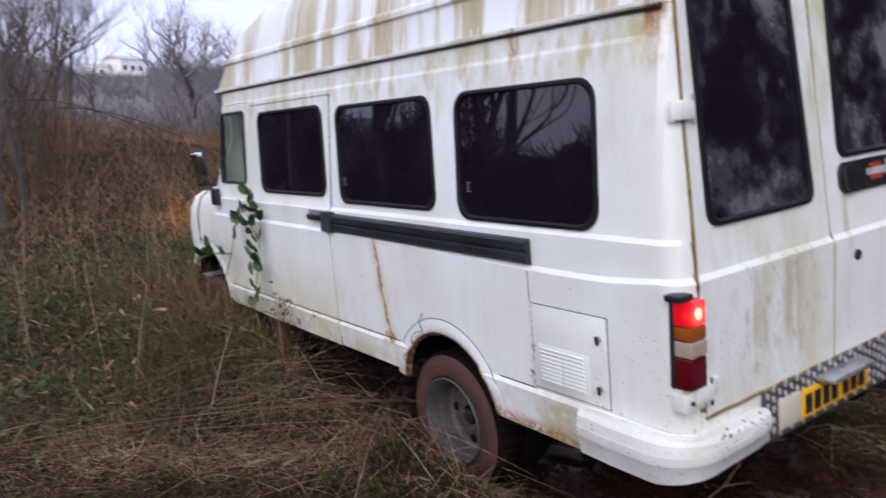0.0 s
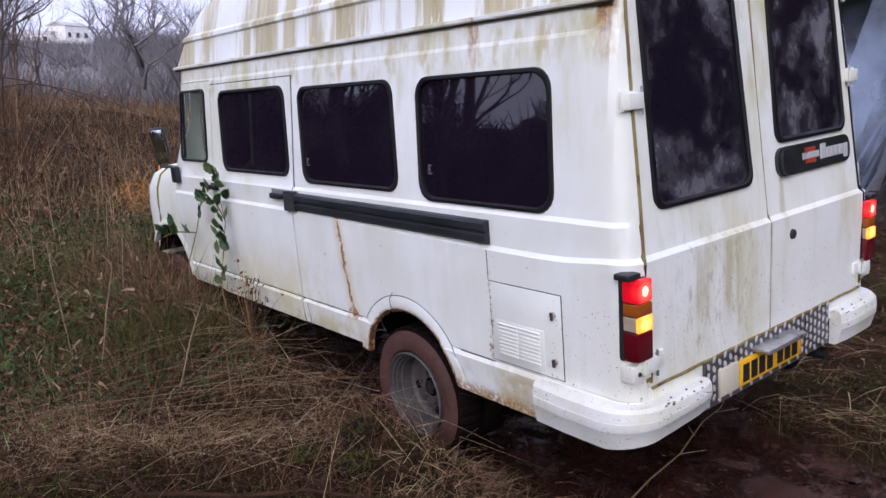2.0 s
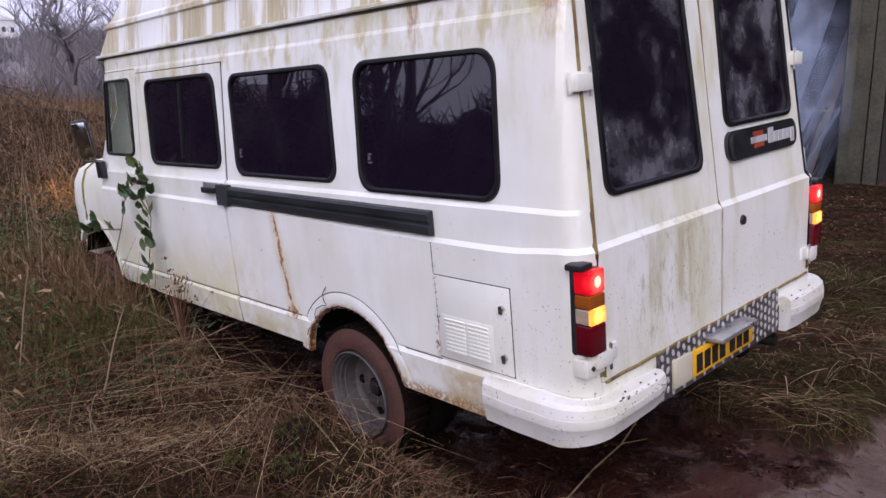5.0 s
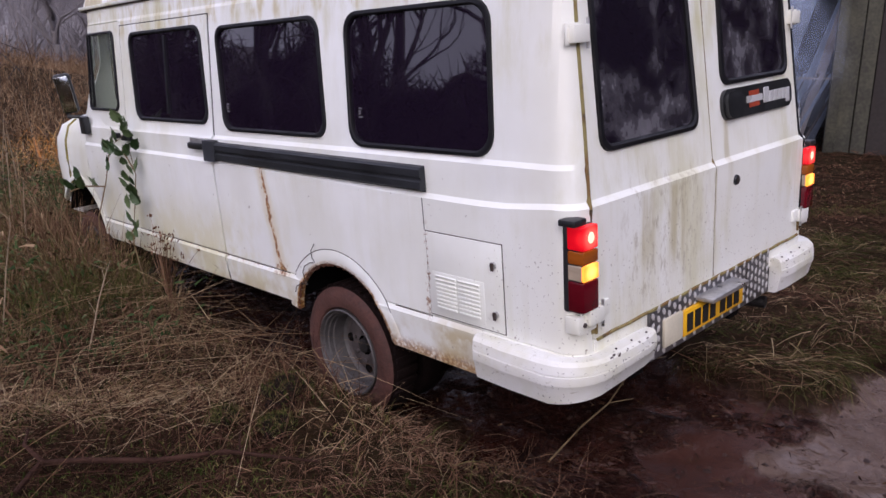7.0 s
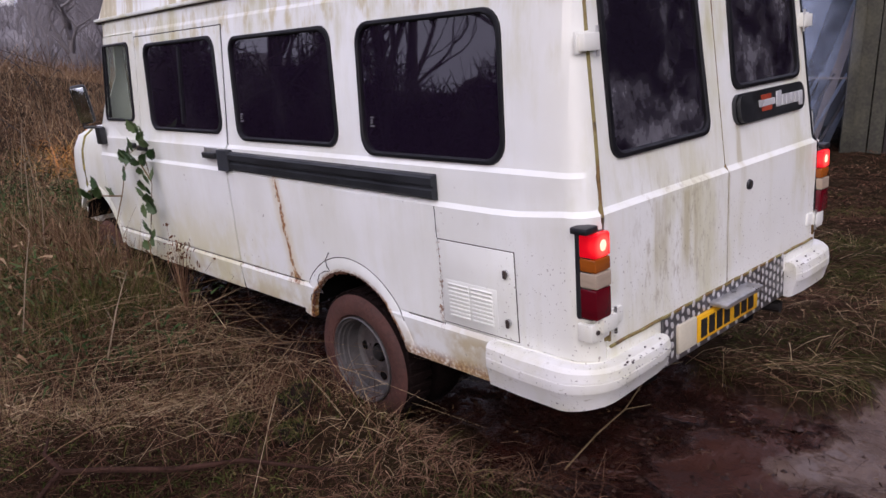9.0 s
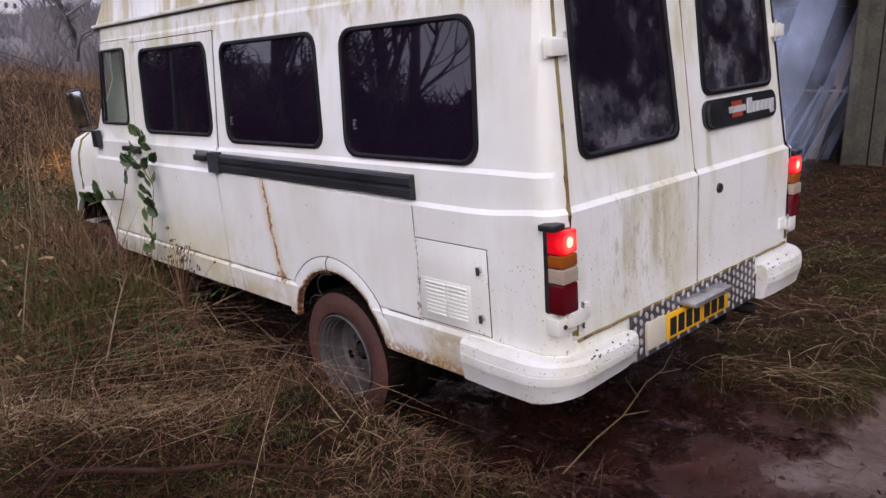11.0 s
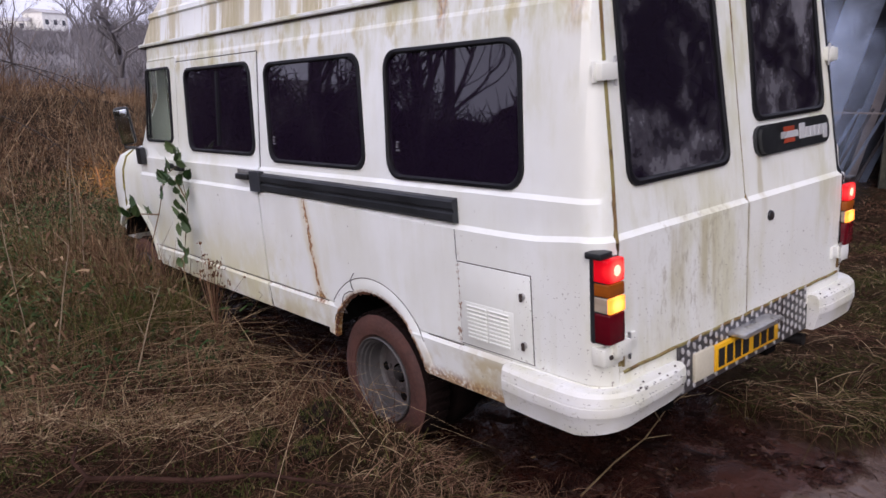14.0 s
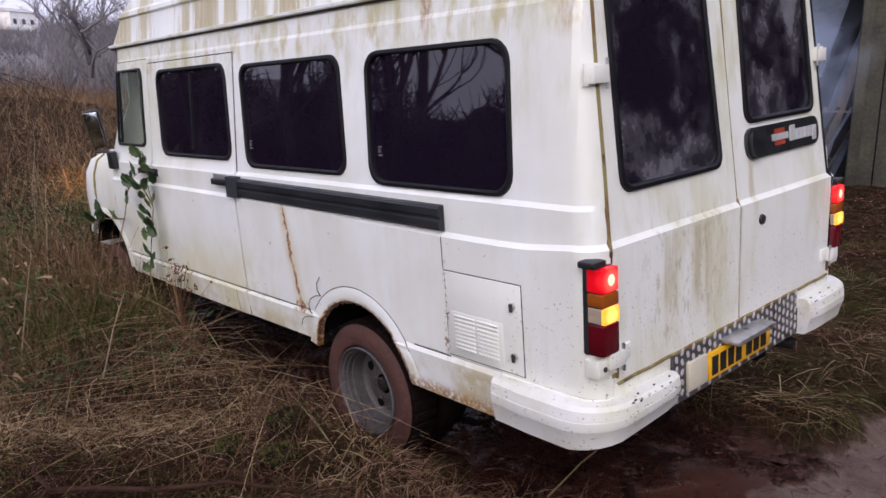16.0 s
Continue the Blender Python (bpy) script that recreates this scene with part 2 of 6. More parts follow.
LINING = plain("dark cabin lining", (0.02, 0.02, 0.022), 0.9)
TYRE = plain("mud-caked tyre rubber", (0.072, 0.028, 0.021), 0.75, vary=0.4, scale=7, bump=0.5)
# darker than the sidewall: shade behind the wheel is put into the tread
TREAD_RUBBER = plain("tread rubber darkened as shade", (0.009, 0.005, 0.0045), 0.8, vary=0.4, scale=7, bump=0.5, spec=.1)
# disc toned down and hub near-black: the deep dish's shade in their colours
DISC = plain("dusty wheel disc, dish shade in the tone", (0.075, 0.063, 0.062), 0.7, 0.1, vary=0.5, scale=8)
RIM = plain("dull silver wheel steel", (0.095, 0.088, 0.088), 0.6, 0.2, vary=0.35, scale=6)
HUB = plain("near-black steel, hub shade in the tone", (0.010, 0.008, 0.008), 0.7, 0.0, vary=0.4)
STEEL = plain("zinc-plated steel", (0.5, 0.5, 0.5), 0.35, 0.8)
TREAD_PLATE = plain("chequered aluminium plate", (0.17, 0.165, 0.17), 0.38, 0.7, vary=0.3)
TREAD_LUG = plain("worn bright lugs", (0.60, 0.59, 0.58), 0.4, 0.25, vary=0.15)
ALGAE = plain("green-yellow algae", (0.22, 0.19, 0.05), 0.8, vary=0.4, scale=20)
SEAM_DIRT = Mat("old seam sealant with algae and rust", .9)
_s = SEAM_DIRT.mix(SEAM_DIRT.ramp(SEAM_DIRT.noise(9, 4, (1, 1, .6)), .42, .58), (.24, .20, .075), (.17, .10, .035))
_s = SEAM_DIRT.mix(SEAM_DIRT.ramp(SEAM_DIRT.noise(30, 4, shift=(2, 2, 2)), .58, .68), _s, (.075, .055, .026))
SEAM_DIRT.color(_s).bump(SEAM_DIRT.noise(70, 3), .5, .004)
SEAM_DIRT = SEAM_DIRT.m
YELLOW = plain("yellow number plate", (0.80, 0.42, 0.012), 0.4, vary=0.08)
RUST = plain("dark flaking rust", (0.10, 0.035, 0.015), .95, vary=.6, scale=12, bump=.6)
PALE = plain("pale bare plate end", (0.62, 0.57, 0.44), 0.5, vary=0.1)
INK = plain("black characters", (0.012, 0.012, 0.012), 0.5)
SILVER = plain("silver lettering shape", (0.62, 0.62, 0.62), 0.35, 0.3, vary=0.1)
ORANGE = plain("orange-red emblem shape", (0.35, 0.05, 0.02), 0.5)
MARK = plain("faint etched glass", (0.16, 0.16, 0.17), 0.5)
CHIP = plain("bare dark chips", (0.05, 0.035, 0.03), 0.8)


def glass_dark(name, tint, smear, rough=0.02):
    """Tinted or smoked glass, with dried dirt on it."""
    m = Mat(name, rough, color=tint, spec=0.75)
    dirt = m.math("MULTIPLY", m.ramp(m.noise(3.4, 5, (1, 1, 1), 0.62, (0.7, 0.2, 5.1)), 0.45, 0.78), m.ramp(m.noise(14, 5, (1, 1, 0.5), 0.7), 0.05, 0.75))
    dirt = m.math("MULTIPLY", dirt, smear)
    m.color(m.mix(dirt, tint, (0.30, 0.29, 0.32)))
    m.set("Roughness", m.ramp(dirt, 0.0, 0.5, rough, 0.5))
    return m.m


GLASS_SIDE = glass_dark("dark tinted side glass", (0.010, 0.006, 0.014), 0.04)
GLASS_REAR = glass_dark("smoked rear glass with dried streaks", (0.010, 0.007, 0.014), 0.85)
CLEAR = Mat("clear cab glass", 0.02)
CLEAR.set("Transmission Weight", 0.92)
CLEAR.set("IOR", 1.02)
CLEAR.color((0.52, 0.57, 0.52))
CLEAR = CLEAR.m
MIRROR = Mat("dusty mirror glass", 0.12, 1.0, (0.75, 0.80, 0.78)).m


def lens(name, color, glow, strength):
    m = Mat(name, 0.15)
    ribs = m.noise(60, 1, (0.2, 0.2, 1))
    m.color(m.mix(ribs, tuple(c * 0.7 for c in color), color))
    if strength:
        m.set("Emission Color", glow)
        m.set("Emission Strength", strength)
    m.bump(ribs, 0.25, 0.004)
    return m.m


LENS_RED = lens("red lamp lens", (0.115, 0.004, 0.010), (1, 0.05, 0.04), 0.0)
LENS_AMBER = lens("amber lamp lens", (0.35, 0.09, 0.012), (1, 0.3, 0.02), 0.0)
LENS_PALE = lens("clear reversing lens", (0.45, 0.36, 0.27), (1, 1, 1), 0.0)
BULB_RED = lens("glowing red bulb", (1, 0.4, 0.3), (1.0, 0.26, 0.16), 2.4)
def glow(name, inner, outer, power, size, low=.75):
    """A lit lens: hottest over its bulb, deeper in colour towards the edges."""
    m = Mat(name, .15)
    far = m.nt.nodes.new("ShaderNodeVectorMath")
    far.operation = "LENGTH"
    m.nt.links.new(m.tc.outputs["Object"], far.inputs[0])
    hot = m.ramp(far.outputs["Value"], size, size * .35)
    ribs = m.noise(60, 1, (.2, .2, 1))
    m.color(outer).set("Emission Color", m.mix(hot, outer, inner))
    m.set("Emission Strength", m.math("ADD", m.math("MULTIPLY", hot, power), m.math("ADD", low, m.math("MULTIPLY", ribs, low * .4))))
    return m.m


LENS_RED_LIT = glow("lit red lamp lens", (1.0, .07, .05), (.62, .004, .012), 1.1, .062, .28)
BULB_WARM = glow("lit reversing lens", (1.0, .62, .16), (1.0, .30, .03), 1.6, .062)


# ---- mesh helpers ----


def part(name, bm, material, parent=None, label="", smooth=True, angle=40):
    """Links a bmesh (or a mesh) as one object, under a thing or a part."""
    if isinstance(bm, bpy.types.Mesh):
        me = bm
    else:
        me = bpy.data.meshes.new(name)
        bmesh.ops.recalc_face_normals(bm, faces=bm.faces)
        if smooth:
            for e in bm.edges:
                e.smooth = not (len(e.link_faces) == 2 and e.calc_face_angle(0) > radians(angle))
            for f in bm.faces:
                f.smooth = True
        bm.to_mesh(me)
        bm.free()
    if material and not me.materials:
        me.materials.append(material)
    ob = new(name, me)
    if parent:
        ob.parent = parent
    if label:
        ob["label"] = label
    return ob


def box(bm, x0, y0, z0, x1, y1, z1, bevel=0.0, segs=2):
    made = bmesh.ops.create_cube(bm, size=1)["verts"]
    for v in made:
        v.co = Vector((x0 + (v.co.x + 0.5) * (x1 - x0), y0 + (v.co.y + 0.5) * (y1 - y0), z0 + (v.co.z + 0.5) * (z1 - z0)))
    if bevel:
        edges = list({e for v in made for e in v.link_edges})
        bmesh.ops.bevel(bm, geom=edges, offset=bevel, segments=segs, affect="EDGES", profile=0.5)
    return bm


def boxed(*size, bevel=0.0, segs=2):
    return box(bmesh.new(), *size, bevel=bevel, segs=segs)


def tube(bm, points, radii, sides=6, caps=True):
    """A round bar along points."""
    rings = []
    for k, p in enumerate(points):
        p = Vector(p)
        a, b = Vector(points[max(0, k - 1)]), Vector(points[min(len(points) - 1, k + 1)])
        q = (b - a).to_track_quat("Z", "Y")
        r = radii[k] if isinstance(radii, (list, tuple)) else radii
        rings.append([bm.verts.new(p + q @ Vector((r * math.cos(2 * math.pi * s / sides), r * math.sin(2 * math.pi * s / sides), 0))) for s in range(sides)])
    for a, b in zip(rings, rings[1:]):
        for s in range(sides):
            bm.faces.new((a[s], a[(s + 1) % sides], b[(s + 1) % sides], b[s]))
    if caps:
        bm.faces.new(rings[0][::-1])
        bm.faces.new(rings[-1])
    return bm


def rounded(u0, z0, u1, z1, r, n=5):
    """A rounded rectangle in the flat, counter-clockwise."""
    pts = []
    for cx, cz, a0 in ((u1 - r, z0 + r, -90), (u1 - r, z1 - r, 0), (u0 + r, z1 - r, 90), (u0 + r, z0 + r, 180)):
        for k in range(n + 1):
            a = radians(a0 + 90 * k / n)
            pts.append((cx + r * math.cos(a), cz + r * math.sin(a)))
    return pts


def slant(loop, lean):
    """Shifts a flat loop sideways with its height above its foot."""
    z0 = min(p[1] for p in loop)
    return [(u + lean * (z - z0), z) for u, z in loop]


def sheet(outline, holes=(), fold=None, thick=0.012, ucuts=(), zcuts=(), out=None):
    """A panel drawn in the flat (u, z), cut into strips, folded into place and given thickness inwards."""
    bm = bmesh.new()
    for loop in (outline, *holes):
        vs = [bm.verts.new((u, 0, z)) for u, z in loop]
        for a, b in zip(vs, vs[1:] + vs[:1]):
            bm.edges.new((a, b))
    bmesh.ops.triangle_fill(bm, use_beauty=True, use_dissolve=False, edges=bm.edges[:], normal=(0, -1, 0))
    for axis, cuts in (((1, 0, 0), ucuts), ((0, 0, 1), zcuts)):
        for c in cuts:
            bmesh.ops.bisect_plane(bm, geom=bm.verts[:] + bm.edges[:] + bm.faces[:], plane_co=Vector(axis) * c, plane_no=axis)
    if fold:
        for v in bm.verts:
            v.co = Vector(fold(v.co.x, v.co.z))
    bmesh.ops.recalc_face_normals(bm, faces=bm.faces)
    bm.normal_update()
    mean = sum((f.normal * f.calc_area() for f in bm.faces), Vector())
    middle = sum((v.co for v in bm.verts), Vector()) / len(bm.verts)
    if mean.dot(Vector(out) if out else Vector((middle.x * 2.5, middle.y - 2.3, 0))) < 0:
        bmesh.ops.reverse_faces(bm, faces=bm.faces[:])
        bm.normal_update()
    if thick:
        bmesh.ops.solidify(bm, geom=bm.faces[:], thickness=thick)
    return bm


def frame_strip(loop, fold, width, height, lift):
    """A raised rubber frame round a flat loop: half inside, half outside it."""
    bm = bmesh.new()
    cu, cz = sum(p[0] for p in loop) / len(loop), sum(p[1] for p in loop) / len(loop)
    hu, hz = max(p[0] for p in loop) - cu, max(p[1] for p in loop) - cz
    rows = []
    for grow, up in ((-width * .62, lift - 0.006), (-width * .62, lift + height * 0.5), (-width * 0.3, lift + height), (width * 0.35, lift + height * 0.8), (width * 0.5, lift - 0.006)):
        row = []
        for u, z in loop:
            q = Vector(fold(cu + (u - cu) * (hu + grow) / hu, cz + (z - cz) * (hz + grow) / hz, up))
            row.append(bm.verts.new(q))
        rows.append(row)
    for a, b in zip(rows, rows[1:] + rows[:1]):
        for k in range(len(a)):
            j = (k + 1) % len(a)
            bm.faces.new((a[k], a[j], b[j], b[k]))
    return bm

# ---- the minibus: x across, y forward from the rear doors, z up ----
WIDTH = np.array([(.28, .956), (.489, .976), (.502, .966), (.508, .960), (.516, .968), (1.037, .973), (1.055, .956), (1.168, .957),
                  (1.186, .942), (1.76, .890), (1.855, .880), (1.872, .872), (1.97, .862), (2.2, .830), (2.35, .80)])


def half(z):
    return float(np.interp(z, WIDTH[:, 0], WIDTH[:, 1]))


def back(z):
    """How far the rear doors lie forward at a height."""
    return float(np.interp(z, (0.3, 1.037, 1.056, 2.2), (0.0, -0.003, 0.015, 0.14)))


def bend(z):
    return float(np.interp(z, (1.1, 2.2), (0.09, 0.04)))


def side(u, z, up=0.0):
    """The left side: u is the place along the bus; round the rear corner it goes on as the length of the skin."""
    w, r = half(z), bend(z)
    yc = back(z) + r
    z -= .024 * float(np.interp(u, (.10, .34, .70, 2.3), (0, 1, 1, 0))) * float(np.interp(z, (.93, 1.0, 1.10, 1.16), (0, 1, 1, 0)))
    if u >= yc:
        w -= 1.4 * max(0.0, u - 4.12) ** 2 * float(np.interp(z, (1.2, 1.6), (0, 1)))
        return (-w - up, u, z)
    a = yc - u
    if a < r * math.pi / 2:
        return (-(w - r) - (r + up) * math.cos(a / r), yc - (r + up) * math.sin(a / r), z)
    return (-(w - r) + a - r * math.pi / 2, back(z) - up, z)


def side_right(u, z, up=0.0):
    x, y, z = side(u, z, up)
    return (-x, y, z)


def rear(x, z, up=0.0):
    return (x, back(z) - up, z)


def seam(z, off=0.0):
    return back(z) - 0.571 * bend(z) + off


def arc(cy, cz, r, a0, a1, n=18):
    return [(cy + r * math.cos(radians(a0 + (a1 - a0) * k / n)), cz + r * math.sin(radians(a0 + (a1 - a0) * k / n))) for k in range(n + 1)]


SIDE_CUTS = [.4, .489, .502, .508, .516, .6, .7, .85, 1.037, 1.055, 1.1, 1.168, 1.186, 1.3, 1.45, 1.6, 1.76, 1.855, 1.872, 1.93]
U_CUTS = [-.05, -.04, -.02, 0, .02, .04, .06, .08, .1, .13, .3, .8]

minibus = tagged(new("minibus"), "old white high-roofed minibus streaked with algae and rust, bogged in mud", "minibus")


def build_side(fold):
    """One flank: body panel, two doors, windows with rubbers, trim."""
    seam_pts = [(seam(z, 0.004), z) for z in (.43, .6, 1.03, 1.06, 1.3, 1.6, 1.965)]
    outline = seam_pts + [(4.40, 1.965), (4.40, 1.862), (3.655, 1.862), (3.655, 1.832), (2.455, 1.832), (2.455, .356)]
    outline += arc(1.40, .24, .385, 17.5, 169.5, 22) + [(.50, .306), (.44, .34), (.40, .43)]
    w3, w4 = slant(rounded(1.406, 1.224, 2.326, 1.752, .075), .10), slant(rounded(.381, 1.200, 1.216, 1.748, .085), .06)
    panel = part("side_panel", sheet(outline, (w3, w4), fold, .014, U_CUTS + [1.0 + .2 * k for k in range(16)] + [4.1, 4.2, 4.25, 4.3, 4.35], SIDE_CUTS), PAINT, minibus, angle=18)
    # arch lip
    bm = bmesh.new()
    rows = []
    for r, up in ((.380, -.03), (.381, .001), (.386, .003), (.446, .0025), (.450, .0005), (.453, -.004)):
        rows.append([bm.verts.new(fold(y, max(z, .30), up)) for y, z in arc(1.40, .24, r, 12, 168, 26)])
    for a, b in zip(rows, rows[1:]):
        for k in range(len(a) - 1):
            bm.faces.new((a[k], a[k + 1], b[k + 1], b[k]))
    part("arch_lip", bm, PAINT, panel)
    part("arch_seam", tube(bmesh.new(), [fold(y, z, .001) for y, z in arc(1.40, .24, .454, 36, 150, 30)], .0022, 4), CHIP, panel, "thin dark seam round the arch")
    bm = bmesh.new()
    rr = random.Random(12)
    rows = [[], []]
    for y, z in arc(1.40, .24, 1.0, 12, 168, 90):
        deep = rr.uniform(.365, .379)
        for row, r, up in ((rows[0], deep, -.002), (rows[1], rr.choice((.383, .384, .386, .391)), .0042)):
            row.append(bm.verts.new(fold(1.40 + (y - 1.40) * r, max(.24 + (z - .24) * r, .30), up)))
    for k in range(90):
        bm.faces.new((rows[0][k], rows[0][k + 1], rows[1][k + 1], rows[1][k]))
    part("arch_rust", bm, RUST, panel, "ragged dark rust along the arch edge")
    # sliding or fixed mid door
    w2 = slant(rounded(2.512, 1.250, 3.444, 1.772, .075), .10)
    door = part("side_door", sheet([(2.476, .352), (3.659, .352), (3.645, 1.0), (3.637, 1.826), (2.476, 1.826)], (w2,), fold, .014, (), SIDE_CUTS), PAINT, minibus)
    # cab door, cut by the front arch
    w1 = slant(rounded(3.735, 1.294, 4.245, 1.80, .05), .03)
    cab = [(3.670, .36), (4.20, .36)] + arc(4.66, .33, .43, 172, 132, 8) + [(4.385, 1.2), (4.36, 1.855), (3.650, 1.855), (3.656, 1.0)]
    cab_door = part("cab_door", sheet(cab, (w1,), fold, .014, [4.0, 4.12, 4.2, 4.26, 4.32], SIDE_CUTS), PAINT, minibus)
    for loop, owner, pane, name in ((w1, cab_door, CLEAR, "clear"), (w2, door, GLASS_SIDE, ""), (w3, panel, GLASS_SIDE, ""), (w4, panel, GLASS_SIDE, "")):
        part("window_rubber", frame_strip(loop, fold, .016 if name else .020, .010, .002), RUBBER, owner, "black rubber window seal")
        glass = part("window_pane", sheet(loop, (), lambda u, z: fold(u, z, -.004), .004, [4.1, 4.15, 4.2], [1.4, 1.5, 1.6, 1.7]), pane, owner,
                     "clear glass pane" if name else "dark tinted glass pane")
        if name:
            glass.visible_shadow = False
    bar = bmesh.new()
    for v in box(bar, 2.985, 0, 1.29, 3.01, 1, 1.74).verts:
        v.co = Vector(fold(v.co.x, v.co.z, .008 if v.co.y > .5 else -.01))
    part("window_divider", bar, RUBBER, door)
    bar = bmesh.new()
    for v in box(bar, 4.165, 0, 1.31, 4.185, 1, 1.79).verts:
        v.co = Vector(fold(v.co.x, v.co.z, .006 if v.co.y > .5 else -.01))
    part("quarterlight_bar", bar, RUBBER, cab_door)
    # maker's marks etched in the panes
    for u0 in (2.30, 1.165):
        for dz, wd in ((0, .022), (.014, .010), (.024, .010), (.036, .018)):
            bm = boxed(u0 - wd, 0, 1.315 + dz, u0, 1, 1.322 + dz)
            for v in bm.verts:
                v.co = Vector(fold(v.co.x, v.co.z, .0015 if v.co.y > .5 else -.004))
            part("etched_mark", bm, MARK, panel, smooth=False)
    # black strips set behind the door gaps, in place of the gaps' own shade
    for name, u0, z0, u1, z1 in (("rear_seal", 2.452, .36, 2.480, 1.84), ("front_seal", 3.636, .37, 3.680, 1.85), ("top_seal", 2.46, 1.818, 3.66, 1.842), ("cab_top_seal", 3.64, 1.848, 4.38, 1.870), ("cab_front_seal", 4.37, .72, 4.40, 1.19)):
        bm = boxed(u0, 0, z0, u1, 1, z1)
        bmesh.ops.bisect_plane(bm, geom=bm.verts[:] + bm.edges[:] + bm.faces[:], plane_co=(0, 0, 1.2), plane_no=(0, 0, 1))
        for v in bm.verts:
            v.co = Vector(fold(v.co.x, v.co.z, -.004 if v.co.y > .5 else -.03))
        part(name, bm, BLACK, panel, "black strip standing in for the shade of the door gap")
    return panel, door, cab_door


left_panel, left_door, left_cab = build_side(side)
build_side(side_right)


def folded_box(u0, z0, u1, z1, up0, up1, fold=side, bevel=0.0):
    """A box laid on the skin."""
    bm = boxed(u0, up0, z0, u1, up1, z1, bevel=bevel)
    for v in bm.verts:
        v.co = Vector(fold(v.co.x, v.co.z, v.co.y))
    return bm


def rail_cover():
    """The black rail on which the side door slides."""
    bm = bmesh.new()
    prof = ((.0, -.005), (.004, .018), (.014, .026), (.04, .026), (.046, .014), (.056, .014), (.062, .026), (.09, .026), (.1, .018), (.104, -.005))
    rows = []
    for y in (.735, .74, .80, 1.4, 2.0, 2.44):
        low = 1.037 + (y - .735) * .007
        deep = .3 if y in (.735, ) else 1
        flat = y in (.735, .74, .80)
        rows.append([bm.verts.new(side(y, 1.04, 0)[:1] + (y, low + dz)) for dz, up in prof])
        for v, (dz, up) in zip(rows[-1], prof):
            v.co.x = -.962 - (max(up, .018) if flat and .03 < dz < .07 else up) * deep
    for a, b in zip(rows, rows[1:]):
        for k in range(len(prof) - 1):
            bm.faces.new((a[k], a[k + 1], b[k + 1], b[k]))
    bm.faces.new(rows[0])
    cover = part("door_rail", bm, GREY_STRIP, minibus, "faded black door rail", angle=25)
    part("rail_end_block", folded_box(2.40, 1.046, 2.525, 1.162, -.004, .036, bevel=.006), GREY_STRIP, cover)


rail_cover()
for y0, chrome in ((2.56, True), (3.555, False)):
    h = part("door_handle", folded_box(y0, 1.105, y0 + .15 if chrome else y0 + .10, 1.14, .01, .035, bevel=.008), BLACK, left_door, "black door handle")
    part("handle_backing", folded_box(y0 - .01, 1.10, y0 + .16 if chrome else y0 + .11, 1.165 if chrome else 1.15, -.004, .008, bevel=.003), STEEL if chrome else BLACK, h)
part("door_handle", folded_box(3.72, 1.115, 3.82, 1.15, .0, .03, bevel=.008), BLACK, left_cab, "black door handle")


def fuel_flap():
    """The locker flap behind the rear wheel, with louvres."""
    part("flap_gap", folded_box(.3290, .5210, .7460, .8810, -.004, .0015), CHIP, left_panel, "dark gap round the flap")
    flap = part("flap", folded_box(.333, .525, .742, .877, -.003, .005, bevel=.002), PAINT, minibus, "white locker flap with louvres")
    part("flap_field", folded_box(.43, .545, .715, .715, .004, .0065, bevel=.001), PAINT, flap)
    for col in (0, 1):
        for k in range(9):
            z = .560 + k * .0165
            bm = boxed(.452 + col * .128, .005, z, .566 + col * .128, .014, z + .010, bevel=.003)
            for v in bm.verts:
                v.co = Vector(side(v.co.x, v.co.z, v.co.y * (1 if v.co.z > z + .003 else .75)))
            part("louvre", bm, PAINT, flap)
    for z in (.795, .598):
        k = part("latch", tube(bmesh.new(), [side(.372, z, .004), side(.372, z, .016)], .014, 10), STEEL, flap, "rusty steel latch")
        part("latch_key", folded_box(.364, z - .02, .378, z + .012, .015, .022, bevel=.002), CHIP, k)


fuel_flap()
for u0, u1 in ((.76, .985), (1.815, 2.455), (2.478, 3.65), (3.675, 4.22)):
    part("sill_seam", folded_box(u0, .5055, u1, .5078, -.004, .0016), CHIP, left_panel, "thin dirty crease line")
part("panel_seam", folded_box(.748, .31, .752, 1.036, -.004, .0012), BLACK, left_panel, "thin vertical panel seam")


def corner_post(fold):
    """Rear corner between gutter and roof."""
    outline = [(seam(z, 0.004), z) for z in (1.968, 2.1, 2.2, 2.30)] + [(.16, 2.30), (.16, 1.968)]
    part("corner_post", sheet(outline, (), fold, .012, U_CUTS, [2.05, 2.1, 2.15, 2.2]), PAINT, minibus)


corner_post(side)
corner_post(side_right)


